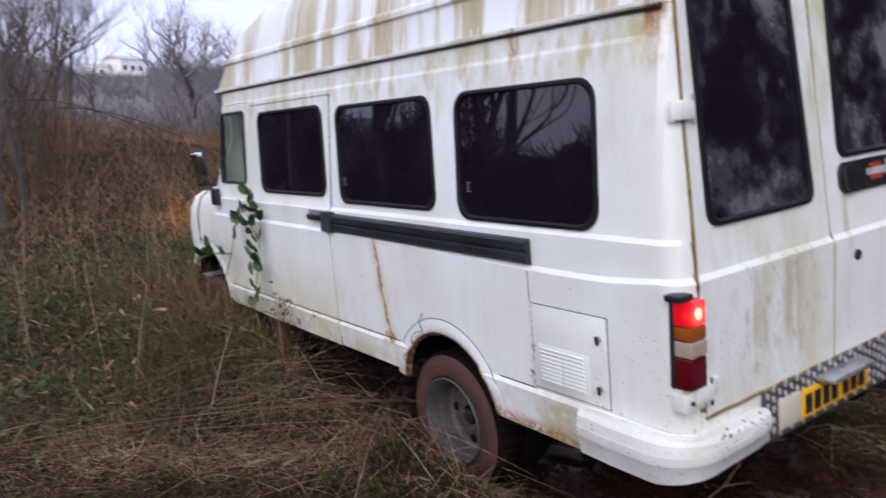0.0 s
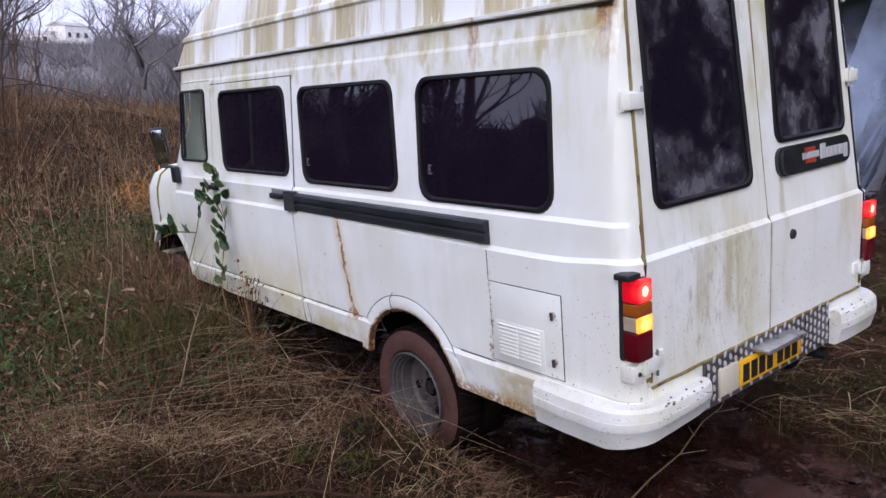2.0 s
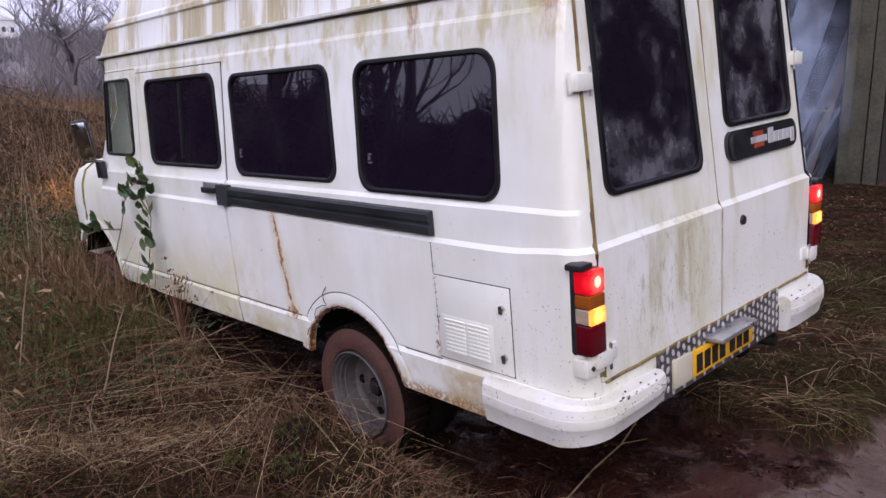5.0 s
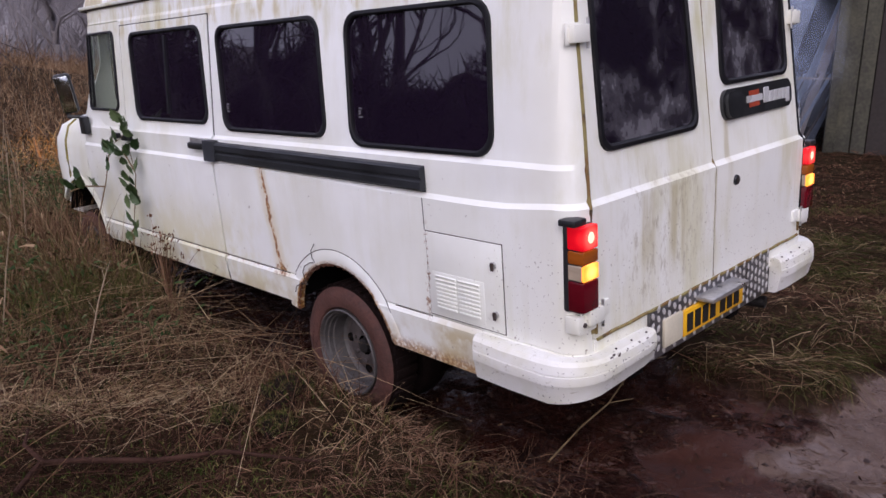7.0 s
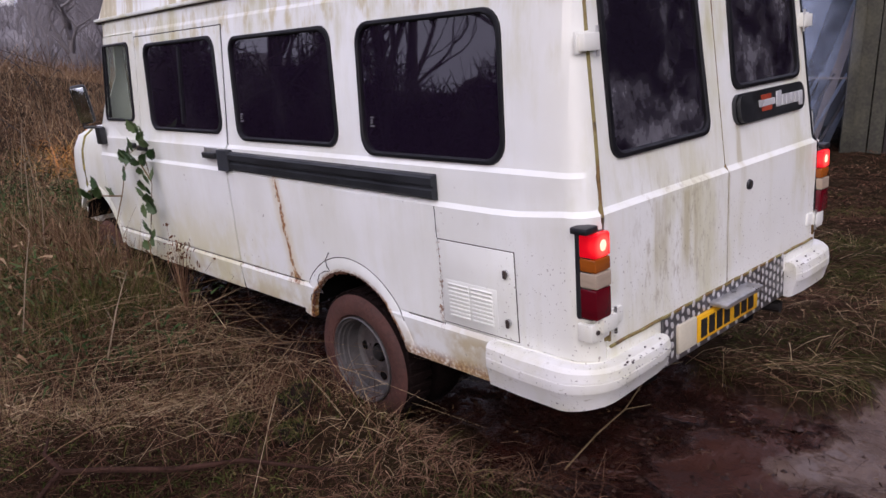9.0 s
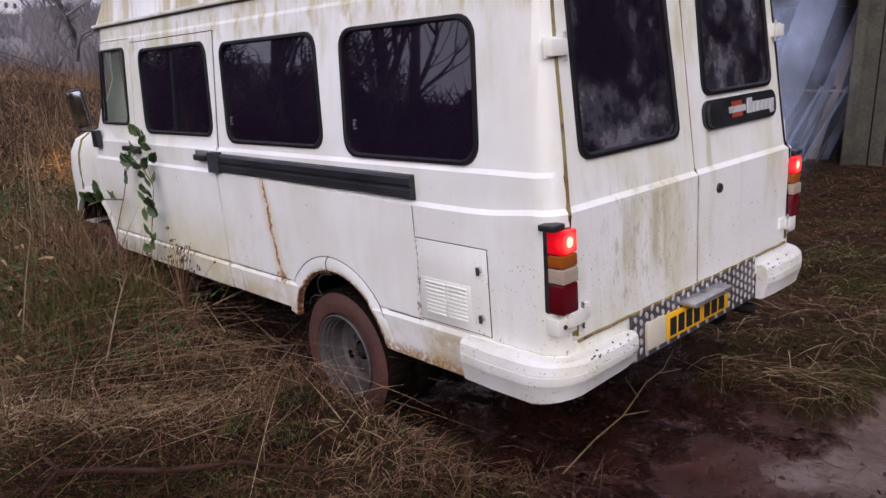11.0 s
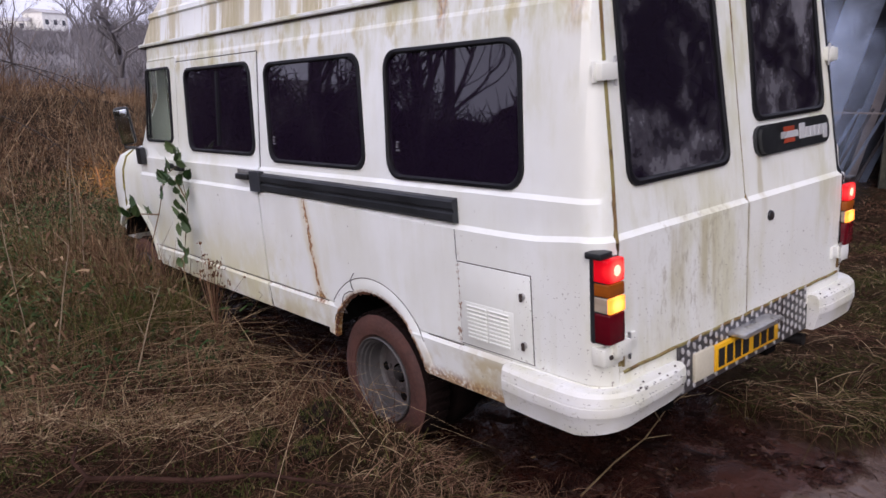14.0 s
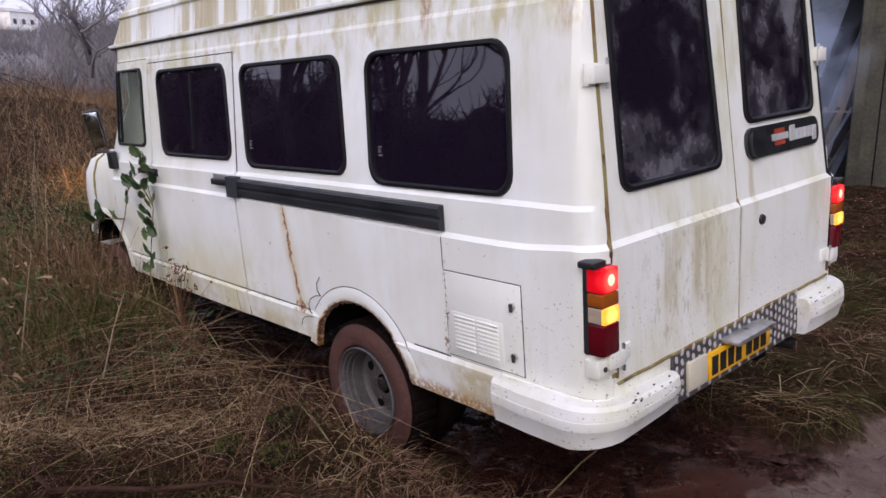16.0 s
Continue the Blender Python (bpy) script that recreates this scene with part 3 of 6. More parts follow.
def rear_doors():
    zs = [.6, .8, 1.037, 1.056, 1.2, 1.4, 1.6, 1.8, 2.0, 2.15]
    made = []
    for s, foot in ((-1, 1.216), (1, 1.366)):
        edge = lambda z: s * (half(z) - bend(z) - .004)
        outline = [(s * .004, .556), (edge(.556), .556), (edge(1.03), 1.03), (edge(1.06), 1.06), (edge(1.6), 1.6), (edge(2.28), 2.28), (s * .004, 2.28)]
        x0, x1 = (-.768, -.112) if s < 0 else (.118, .745)
        win = rounded(x0, foot, x1, 2.135, .055)
        mid = (x0 + x1) / 2
        win = [(mid + (x - mid) * (1 - .10 * (z - foot)), z) for x, z in win]
        door = part("rear_door", sheet(outline, (win,), rear, .016, [k * .06 for k in range(-14, 15) if k], zs), PAINT_DOOR, minibus,
                    "white rear door streaked with algae", angle=18)
        part("window_rubber", frame_strip(win, rear, .022, .013, .002), RUBBER, door, "black rubber window seal")
        part("window_pane", sheet(win, (), lambda x, z: rear(x, z, -.003), .004, (), [1.5, 1.8]), GLASS_REAR, door, "smoked glass pane with dried dirt streaks")
        # gutter lip and hinges
        for z in (1.61, .655):
            xs = s * (half(z) - bend(z))
            hinge = part("hinge", boxed(min(xs - s * .035, xs + s * .05), back(z) - .028, z - .029, max(xs - s * .035, xs + s * .05), back(z) + .002, z + .029, bevel=.003), PAINT, door, "white hinge")
            part("hinge_plate", boxed(min(xs - s * .012, xs + s * .066), back(z) - .004, z - .036, max(xs - s * .012, xs + s * .066), back(z) + .004, z + .036, bevel=.002), PAINT, hinge)
            part("hinge_pin", tube(bmesh.new(), [(xs - s * .03, back(z) - .022, z - .05), (xs - s * .03, back(z) - .022, z + .05)], .006, 8), STEEL, hinge)
        made.append(door)
    # algae in the seam beside the doors
    for s in (-1, 1):
        bm = bmesh.new()
        tube(bm, [(s * (half(z) - bend(z)), back(z) + .006, z) for z in (.58, .8, 1.03, 1.07, 1.3, 1.6, 1.9, 2.2)], .0115, 5)
        part("door_seal", bm, SEAM_DIRT if s < 0 else RUBBER, minibus, "door seal green with algae")
    part("centre_seal", tube(bmesh.new(), [(0, back(z) + .006, z) for z in (.56, 1.03, 1.07, 1.6, 2.27)], .0075, 5), SEAM_DIRT, minibus, "dirty seal between the rear doors")
    lock = part("lock", tube(bmesh.new(), [rear(.178, .952, -.002), rear(.178, .952, .010)], [.024, .020], 12), BLACK, made[1], "black lock barrel")
    part("keyway", boxed(.174, -.014, .94, .182, -.009, .964), CHIP, lock)
    for x, z in ((.13, 1.015), (.14, 1.018), (.20, .975)):
        part("chip", boxed(x, -.002, z, x + .008, .004, z + .012), CHIP, made[1])
    # badge panel with handle
    badge = part("badge_panel", sheet(rounded(.096, 1.212, .772, 1.338, .05), (), lambda x, z: rear(x, z, .016), .02, (), (), (0, -1, 0)), BLACK, made[1], "black plastic handle and badge panel")
    part("grip", sheet(rounded(.106, 1.220, .225, 1.332, .04), (), lambda x, z: rear(x, z, .034), .02, (), (), (0, -1, 0)), BLACK, badge)
    # lettering as plain shapes: a small emblem and a word's six letters
    part("emblem", folded_box(.33, 1.245, .425, 1.315, .014, .0185, fold=rear), ORANGE, badge, smooth=False)
    part("emblem_bar", folded_box(.305, 1.266, .455, 1.294, .016, .0205, fold=rear), SILVER, badge, smooth=False)
    x = .468
    for k, w in enumerate((.052, .040, .040, .036, .040, .040)):
        top = 1.318 if k == 0 else 1.298
        low = 1.250 if k < 5 else 1.232
        bm = folded_box(x, low, x + w, top, .014, .0195, fold=rear, bevel=.004)
        for v in bm.verts:
            v.co.x += (v.co.z - 1.25) * .12
        part("letter_shape", bm, SILVER, badge, smooth=False)
        x += w + .005
    return made


rear_doors()


def tail_lamp(s):
    lamp = part("tail_lamp", boxed(min(s * .888, s * .966), -.010, .68, max(s * .888, s * .966), .06, .992, bevel=.006), BLACK, minibus, "tall rear lamp cluster with lit red segment")
    lo = .684
    for name, h, m, label in (("stop_lens", .112, LENS_RED, "dark red lens"), ("", .058, None, ""), ("indicator_lens", .050, LENS_AMBER, "dull amber lens"), ("tail_lens", .086, LENS_RED_LIT, "lit red lens")):
        if not name:
            lo += h
            continue
        bm = boxed(min(s * .882, s * .970), -.032, lo + .001, max(s * .882, s * .970), .045, lo + h - .001, bevel=.007)
        seg = part(name, bm, m, lamp, label)
        if name == "tail_lens":
            bm = bmesh.new()
            bmesh.ops.create_uvsphere(bm, u_segments=14, v_segments=8, radius=1, matrix=Matrix.Translation((s * .924, -.031, lo + h * .5)) @ Matrix.Diagonal((.019, .004, .021, 1)))
            bulb = part("bulb", bm, BULB_RED, seg, "glowing red bulb")
            heart = Vector((s * .924, -.031, lo + h * .5))
            for ob in (seg, bulb):
                ob.data.transform(Matrix.Translation(-heart))
            seg.location = heart
        lo += h
    part("lamp_cap", boxed(min(s * .93, s * 1.0), -.02, .992, max(s * .93, s * 1.0), .05, 1.016, bevel=.006), BLACK, minibus, "black rubber stop over the lamp")
    br = part("lamp_bracket", boxed(min(s * .868, s * .972), -.010, .600, max(s * .868, s * .972), .05, .664, bevel=.003), PAINT, minibus, "white bracket below the lamp")
    part("bracket_bolt", tube(bmesh.new(), [(s * .940, -.008, .632), (s * .940, -.016, .632)], .009, 6), CHIP, br)
    part("bracket_plate", boxed(min(s * .79, s * .862), -.012, .632, max(s * .79, s * .862), .02, .690, bevel=.002), PAINT, br)
    part("bracket_stain", boxed(min(s * .860, s * .868), -.010, .575, max(s * .860, s * .868), .02, .690), SEAM_DIRT, br)
    part("lamp_edge", boxed(min(s * .962, s * .972), .033, .682, max(s * .962, s * .972), .048, .992, bevel=.002), BLACK, lamp)
    # the reversing lamp: a block behind the clear segment, bright on one side; it is turned to the rear when it is switched on
    block = boxed(-.0435, -.040, -.0275, .0435, .040, .0275, bevel=.005)
    bmesh.ops.bisect_plane(block, geom=block.verts[:] + block.edges[:] + block.faces[:], plane_co=(0, -.029, 0), plane_no=(0, 1, 0))
    block.normal_update()
    for f in block.faces:
        f.material_index = 1 if f.calc_center_median().y < -.030 else 0
    me = bpy.data.meshes.new("reversing_lamp")
    block.to_mesh(me)
    block.free()
    me.materials.append(LENS_PALE)
    me.materials.append(BULB_WARM)
    bulb = part("reversing_lamp", me, None, minibus, "reversing lamp segment")
    bulb.location = (s * .926, .006, .825)
    return bulb


BULBS = [tail_lamp(-1), tail_lamp(1)]


def bumper(s):
    """A corner bumper: from the flank round to the rear, chamfered below."""
    prof = ((-.02, .500), (.022, .506), (.044, .500), (.057, .482), (.063, .440), (.0585, .436), (.063, .431), (.063, .392), (.061, .384), (.058, .378), (.040, .294), (.026, .284), (-.02, .284))
    way = [(-.975, .465), (-.975, .3), (-.975, .14)]
    way += [(-.855 - .12 * math.cos(a), .11 - .12 * math.sin(a)) for a in np.radians((0, 15, 30, 45, 60, 75, 90))]
    way += [(-.75, -.012), (-.62, -.012), (-.545, -.012)]
    tall = [.84] * 4 + [.81, .78, .75, .72, .69, .66, .63, .60, .58] if s < 0 else [.78] * 13
    bm = bmesh.new()
    rows = []
    for k, p in enumerate(way):
        a, b = Vector(way[max(k - 1, 0)]), Vector(way[min(k + 1, len(way) - 1)])
        t = (b - a).normalized()
        out = Vector((t.y, -t.x)) if (Vector((t.y, -t.x)) @ Vector((-1, -1))) > 0 else Vector((-t.y, t.x))
        shrink = .75 if k in (0, len(way) - 1) else 1
        wide = 1.0 if s < 0 else 1.035
        rows.append([bm.verts.new((-s * (p[0] + out.x * o * shrink) * wide, p[1] + out.y * o * shrink, .505 - (.505 - z) * tall[k])) for o, z in prof])
    for a, b in zip(rows, rows[1:]):
        for k in range(len(prof) - 1):
            bm.faces.new((a[k], a[k + 1], b[k + 1], b[k]))
    bm.faces.new(rows[0]), bm.faces.new(rows[-1][::-1])
    ob = part("bumper", bm, PAINT_BUMPER, minibus, "chipped white corner bumper", angle=28)
    rng = random.Random(5 + s)
    for k in range(60 if s < 0 else 12):
        x = s * rng.uniform(.57, .86)
        edge = rng.random() < .65
        y, z = (-.063 + rng.uniform(-.005, .005), .493 + rng.uniform(-.006, .006)) if edge else (-.0725, rng.uniform(.43, .475))
        a = rng.uniform(.0008, .0026) * (1.8 if edge and rng.random() < .3 else 1)
        bmc = bmesh.new()
        bmesh.ops.create_icosphere(bmc, subdivisions=1, radius=1, matrix=Matrix.Translation((x, y, z)) @ Matrix.Diagonal((a * rng.uniform(1, 2.2), .0045, a * rng.uniform(.5, .9), 1)))
        for v in bmc.verts:
            v.co.x += rng.uniform(-.3, .3) * a
            v.co.z += rng.uniform(-.3, .3) * a
        part("paint_chip", bmc, CHIP, ob)
    for x in (.60, .70, .80):
        part("bumper_bolt", tube(bmesh.new(), [(s * x, -.045, .505), (s * x, -.045, .509)], .004, 6), CHIP, ob)


bumper(-1)
bumper(1)


def plate_zone():
    back_plate = part("tread_plate", boxed(-.52, -.012, .345, .53, .02, .548, bevel=.003), TREAD_PLATE, minibus, "chequered aluminium plate below the doors")
    part("plate_joint", boxed(.298, -.014, .345, .303, -.01, .548), CHIP, back_plate)
    base = bmesh.new()
    bmesh.ops.create_icosphere(base, subdivisions=1, radius=1)
    lug = bpy.data.meshes.new("lug")
    base.to_mesh(lug)
    base.free()
    lug.materials.append(TREAD_LUG)
    for i in range(26):
        for j in range(5):
            ob = part("lug", lug, None, back_plate)
            ob.matrix_basis = pose(-.50 + i * .0405, -.0135, .365 + j * .041 + (i % 2) * .0205, 0, 28 if (i + j) % 2 else -28, 0) @ Matrix.Diagonal((.0115, .003, .0175, 1))
    part("sill_gap", tube(bmesh.new(), [(x, -.006, .5535 + .0015 * math.sin(31 * x)) for x in np.linspace(-.86, .86, 60)], .0065, 5), SEAM_DIRT, minibus, "rusty dark gap under the doors")
    for s in (-1, 1):
        part("rear_valance", boxed(min(s * .525, s * .875), -.004, .46, max(s * .525, s * .875), .03, .552, bevel=.003), PAINT, minibus)
    number = part("number_plate", boxed(-.290, -.030, .380, .232, -.012, .491, bevel=.004), YELLOW, minibus, "yellow number plate with dark bars")
    x = -.268
    for k in range(7):
        part("character_bar", boxed(x, -.033, .396, x + .046, -.029, .474), INK, number, smooth=False)
        x += .064 if k != 3 else .088
    part("plate_blank", boxed(-.432, -.028, .378, -.294, -.012, .497, bevel=.004), PALE, minibus, "pale blank plate beside the number plate")
    light = part("plate_light", boxed(-.175, -.095, .503, .150, -.014, .523, bevel=.006), STEEL, minibus, "bare metal number plate light")
    part("light_lens", boxed(-.15, -.085, .494, .125, -.03, .504, bevel=.003), LENS_PALE, light)


plate_zone()


def roof():
    """High roof: a shell of stacked outlines with a rounded front and a rib, over a gutter."""
    levels = ((1.972, .868, 4.42), (2.0, .862, 4.41), (2.14, .842, 4.34), (2.152, .856, 4.352), (2.178, .852, 4.335), (2.195, .832, 4.31),
              (2.35, .795, 4.17), (2.47, .735, 3.97), (2.56, .65, 3.72), (2.63, .52, 3.4), (2.67, .35, 3.05), (2.69, .15, 2.7))
    bm = bmesh.new()
    rows = []
    for z, hw, yf in levels:
        rc = min(float(np.interp(z, (1.97, 2.3, 2.5), (.20, .40, .6))), hw * .85)
        half_way = [(-hw, .15 + (yf - rc - .15) * k / 14) for k in range(15)]
        half_way += [(-(hw - rc) - rc * math.cos(a), yf - rc + rc * math.sin(a) * .9) for a in np.radians(np.linspace(9, 90, 9))]
        full = half_way + [(-x, y) for x, y in half_way[::-1][1:]]
        rows.append([bm.verts.new((x, y + max(0, back(z) - .12), z)) for x, y in full])
    for a, b in zip(rows, rows[1:]):
        for k in range(len(a) - 1):
            bm.faces.new((a[k], a[k + 1], b[k + 1], b[k]))
    bm.faces.new(rows[-1])
    ends = [r[0] for r in rows] + [r[-1] for r in rows[::-1]]
    bm.faces.new(ends)
    shell = part("high_roof", bm, PAINT_ROOF, minibus, "white high roof under yellow-green lichen streaks", angle=30)
    # gutter
    bm = bmesh.new()
    rc, hw, yf = .20, .866, 4.44
    way = [(-hw, .12 + (yf - rc - .12) * k / 12) for k in range(13)] + [(-(hw - rc) - rc * math.cos(a), yf - rc + rc * math.sin(a) * .9) for a in np.radians(np.linspace(9, 90, 8))]
    way += [(-x, y) for x, y in way[::-1][1:]]
    rows = []
    for k, p in enumerate(way):
        a, b = Vector(way[max(k - 1, 0)]), Vector(way[min(k + 1, len(way) - 1)])
        t = (b - a).normalized()
        out = Vector((-t.y, t.x))
        rows.append([bm.verts.new((p[0] + out.x * o, p[1] + out.y * o, z)) for o, z in ((-.02, 1.962), (.016, 1.960), (.022, 1.966), (.022, 1.980), (.014, 1.982), (.012, 1.972), (-.01, 1.974))])
    for a, b in zip(rows, rows[1:]):
        for k in range(6):
            bm.faces.new((a[k], a[k + 1], b[k + 1], b[k]))
    gutter = part("gutter", bm, PAINT, shell, "stained white rain gutter")
    bm = bmesh.new()
    tube(bm, [(p[0] * 1.006, p[1], 1.957) for p in way], .0065, 5)
    part("gutter_underline", bm, CHIP, gutter, "dark line under the gutter")


roof()


def nose():
    """Front wings and bonnet, rounded in plan, with the front arch."""
    def wing(u, z, s=-1):
        r = .38
        tuck = float(np.interp(z, (.9, 1.05, 1.15, 1.2), (0, .012, .05, .12)))
        w, yf = half(min(z, 1.04)) - tuck, 5.34 - tuck * 1.3
        yc = yf - r
        if u <= yc:
            return (s * w, u, z)
        a = u - yc
        if a < r * math.pi / 2:
            return (s * ((w - r) + r * math.cos(a / r)), yc + r * math.sin(a / r), z)
        return (s * max(0.0, w - r - (a - r * math.pi / 2)), yf, z)
    end = 5.34 - .38 + .38 * math.pi / 2 + .55
    outline = [(4.392, 1.2), (4.392, .70)] + arc(4.66, .33, .43, 122, 42, 12) + [(5.05, .55), (end, .55), (end, 1.2)]
    cuts = [4.5, 4.6, 4.68, 4.76, 4.84, 4.92, 5.0, 5.08, 5.16, 5.24, 5.32, 5.40, 5.48, 5.56]
    zc = [.7, .8, .9, 1.0, 1.05, 1.1, 1.15, 1.18]
    for s in (-1, 1):
        front = part("front_wing", sheet(outline, (), lambda u, z: wing(u, z, s), .01, cuts, zc), PAINT, minibus)
        bm = bmesh.new()
        rows = [[bm.verts.new((s * (.972 + up), y, z)) for y, z in arc(4.66, .33, r, 35, 172, 20)] for r, up in ((.425, -.03), (.425, .010), (.45, .010), (.47, -.002))]
        for a, b in zip(rows, rows[1:]):
            for k in range(len(a) - 1):
                bm.faces.new((a[k], a[k + 1], b[k + 1], b[k]))
        part("arch_lip", bm, PAINT, front)
        if s < 0:
            part("wing_seam", tube(bmesh.new(), [wing(4.80, z) for z in (.72, .8, .9, 1.0, 1.05, 1.1, 1.15, 1.195)], .012, 6), ALGAE, front, "seam green with algae")
            part("headlamp", boxed(-.80, 5.27, .66, -.56, 5.355, .84, bevel=.02), STEEL, minibus)
    top = [(x, y) for x, y, z in (wing(u, 1.2) for u in [4.392, 4.55] + cuts[2:] + [end])]
    bm = bmesh.new()
    bm.faces.new([bm.verts.new((x, y, 1.203)) for x, y in top] + [bm.verts.new((-x, y, 1.203)) for x, y in top[::-1]])
    part("bonnet", bm, PAINT, minibus)
    # windscreen wall
    def screen(x, z):
        return (x, float(np.interp(z, (1.2, 1.97), (4.43, 4.38))), z)
    hole = rounded(-.68, 1.27, .68, 1.86, .08)
    front = part("screen_frame", sheet([(-.93, 1.2), (.93, 1.2), (.75, 1.6), (.74, 1.965), (-.74, 1.965), (-.75, 1.6)], (hole,), screen, .012), PAINT, minibus)
    part("windscreen", sheet(hole, (), screen, .004), CLEAR, front).visible_shadow = False
    part("front_bumper", boxed(-.84, 5.12, .40, .84, 5.40, .56, bevel=.05), PAINT_BUMPER, minibus)


nose()


def mirror():
    arm = part("mirror_arm", tube(bmesh.new(), [(-.955, 4.30, 1.235), (-1.0, 4.34, 1.245), (-1.05, 4.38, 1.25)], .012, 8), BLACK, minibus, "black mirror arm")
    part("arm_base", boxed(-1.0, 4.24, 1.12, -.955, 4.34, 1.245, bevel=.01), BLACK, arm)
    part("mirror_stem", tube(bmesh.new(), [(-1.05, 4.38, 1.24), (-1.06, 4.38, 1.50)], .009, 8), BLACK, arm)
    bm = boxed(-.056, -.03, -.14, .056, .03, .14, bevel=.025, segs=3)
    bm.transform(pose(-1.04, 4.36, 1.41, 9, -5, -31))
    case = part("mirror_case", bm, BLACK, minibus, "tall black door mirror")
    bm = boxed(-.046, -.034, -.125, .046, -.028, .125, bevel=.002)
    bm.transform(pose(-1.04, 4.36, 1.41, 9, -5, -31))
    part("mirror_glass", bm, MIRROR, case, "mirror glass")


mirror()


def inside():
    """Floor, lining of the cabin, underbody, axles."""
    floor_bm = bmesh.new()
    for w, y0, y1 in ((.93, .03, .98), (.52, .98, 1.84), (.93, 1.84, 4.20), (.52, 4.20, 4.42)):
        box(floor_bm, -w, y0, .40, w, y1, .46)
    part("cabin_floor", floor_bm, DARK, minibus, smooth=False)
    part("cabin_ceiling", boxed(-.82, .16, 1.94, .82, 4.2, 1.955), LINING, minibus)
    part("bulkhead_ledge", boxed(-.9, 4.36, .46, .9, 4.42, 1.19, bevel=.01), LINING, minibus)
    for s in (-1, 1):
        for y in (1.40, 4.66):
            bm = bmesh.new()
            rows = [[bm.verts.new((s * x, yy, zz)) for yy, zz in arc(y, .24 if y < 3 else .33, .40, 22, 158, 16)] for x in (.948, .50)]
            for k in range(16):
                bm.faces.new((rows[0][k], rows[0][k + 1], rows[1][k + 1], rows[1][k]))
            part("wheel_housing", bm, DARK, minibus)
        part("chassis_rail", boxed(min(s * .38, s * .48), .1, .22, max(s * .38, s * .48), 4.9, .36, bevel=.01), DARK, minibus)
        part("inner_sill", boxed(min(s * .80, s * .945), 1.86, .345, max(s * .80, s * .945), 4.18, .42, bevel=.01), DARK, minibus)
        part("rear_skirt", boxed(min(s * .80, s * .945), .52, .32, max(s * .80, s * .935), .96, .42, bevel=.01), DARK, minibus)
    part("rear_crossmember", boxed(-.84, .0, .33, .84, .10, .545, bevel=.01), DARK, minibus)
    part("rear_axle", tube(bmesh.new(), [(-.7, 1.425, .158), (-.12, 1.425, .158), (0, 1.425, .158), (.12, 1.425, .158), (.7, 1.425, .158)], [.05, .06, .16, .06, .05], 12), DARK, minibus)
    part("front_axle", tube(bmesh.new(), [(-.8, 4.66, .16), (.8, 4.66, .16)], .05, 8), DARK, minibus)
    part("exhaust", tube(bmesh.new(), [(.62, 2.5, .20), (.62, .3, .24), (.66, .05, .24)], .03, 10), HUB, minibus)
    # seat backs in the cab
    for x in (-.5, .45):
        part("seat_back", boxed(x - .24, 3.62, .8, x + .24, 3.76, 1.38, bevel=.05), LINING, minibus)


inside()


def lathe(profile, n=40, x_sign=1):
    bm = bmesh.new()
    rows = [[bm.verts.new((x_sign * x, r * math.cos(2 * math.pi * k / n), r * math.sin(2 * math.pi * k / n))) for k in range(n)] for x, r in profile]
    for a, b in zip(rows, rows[1:]):
        for k in range(n):
            bm.faces.new((a[k], a[(k + 1) % n], b[(k + 1) % n], b[k]))
    return bm


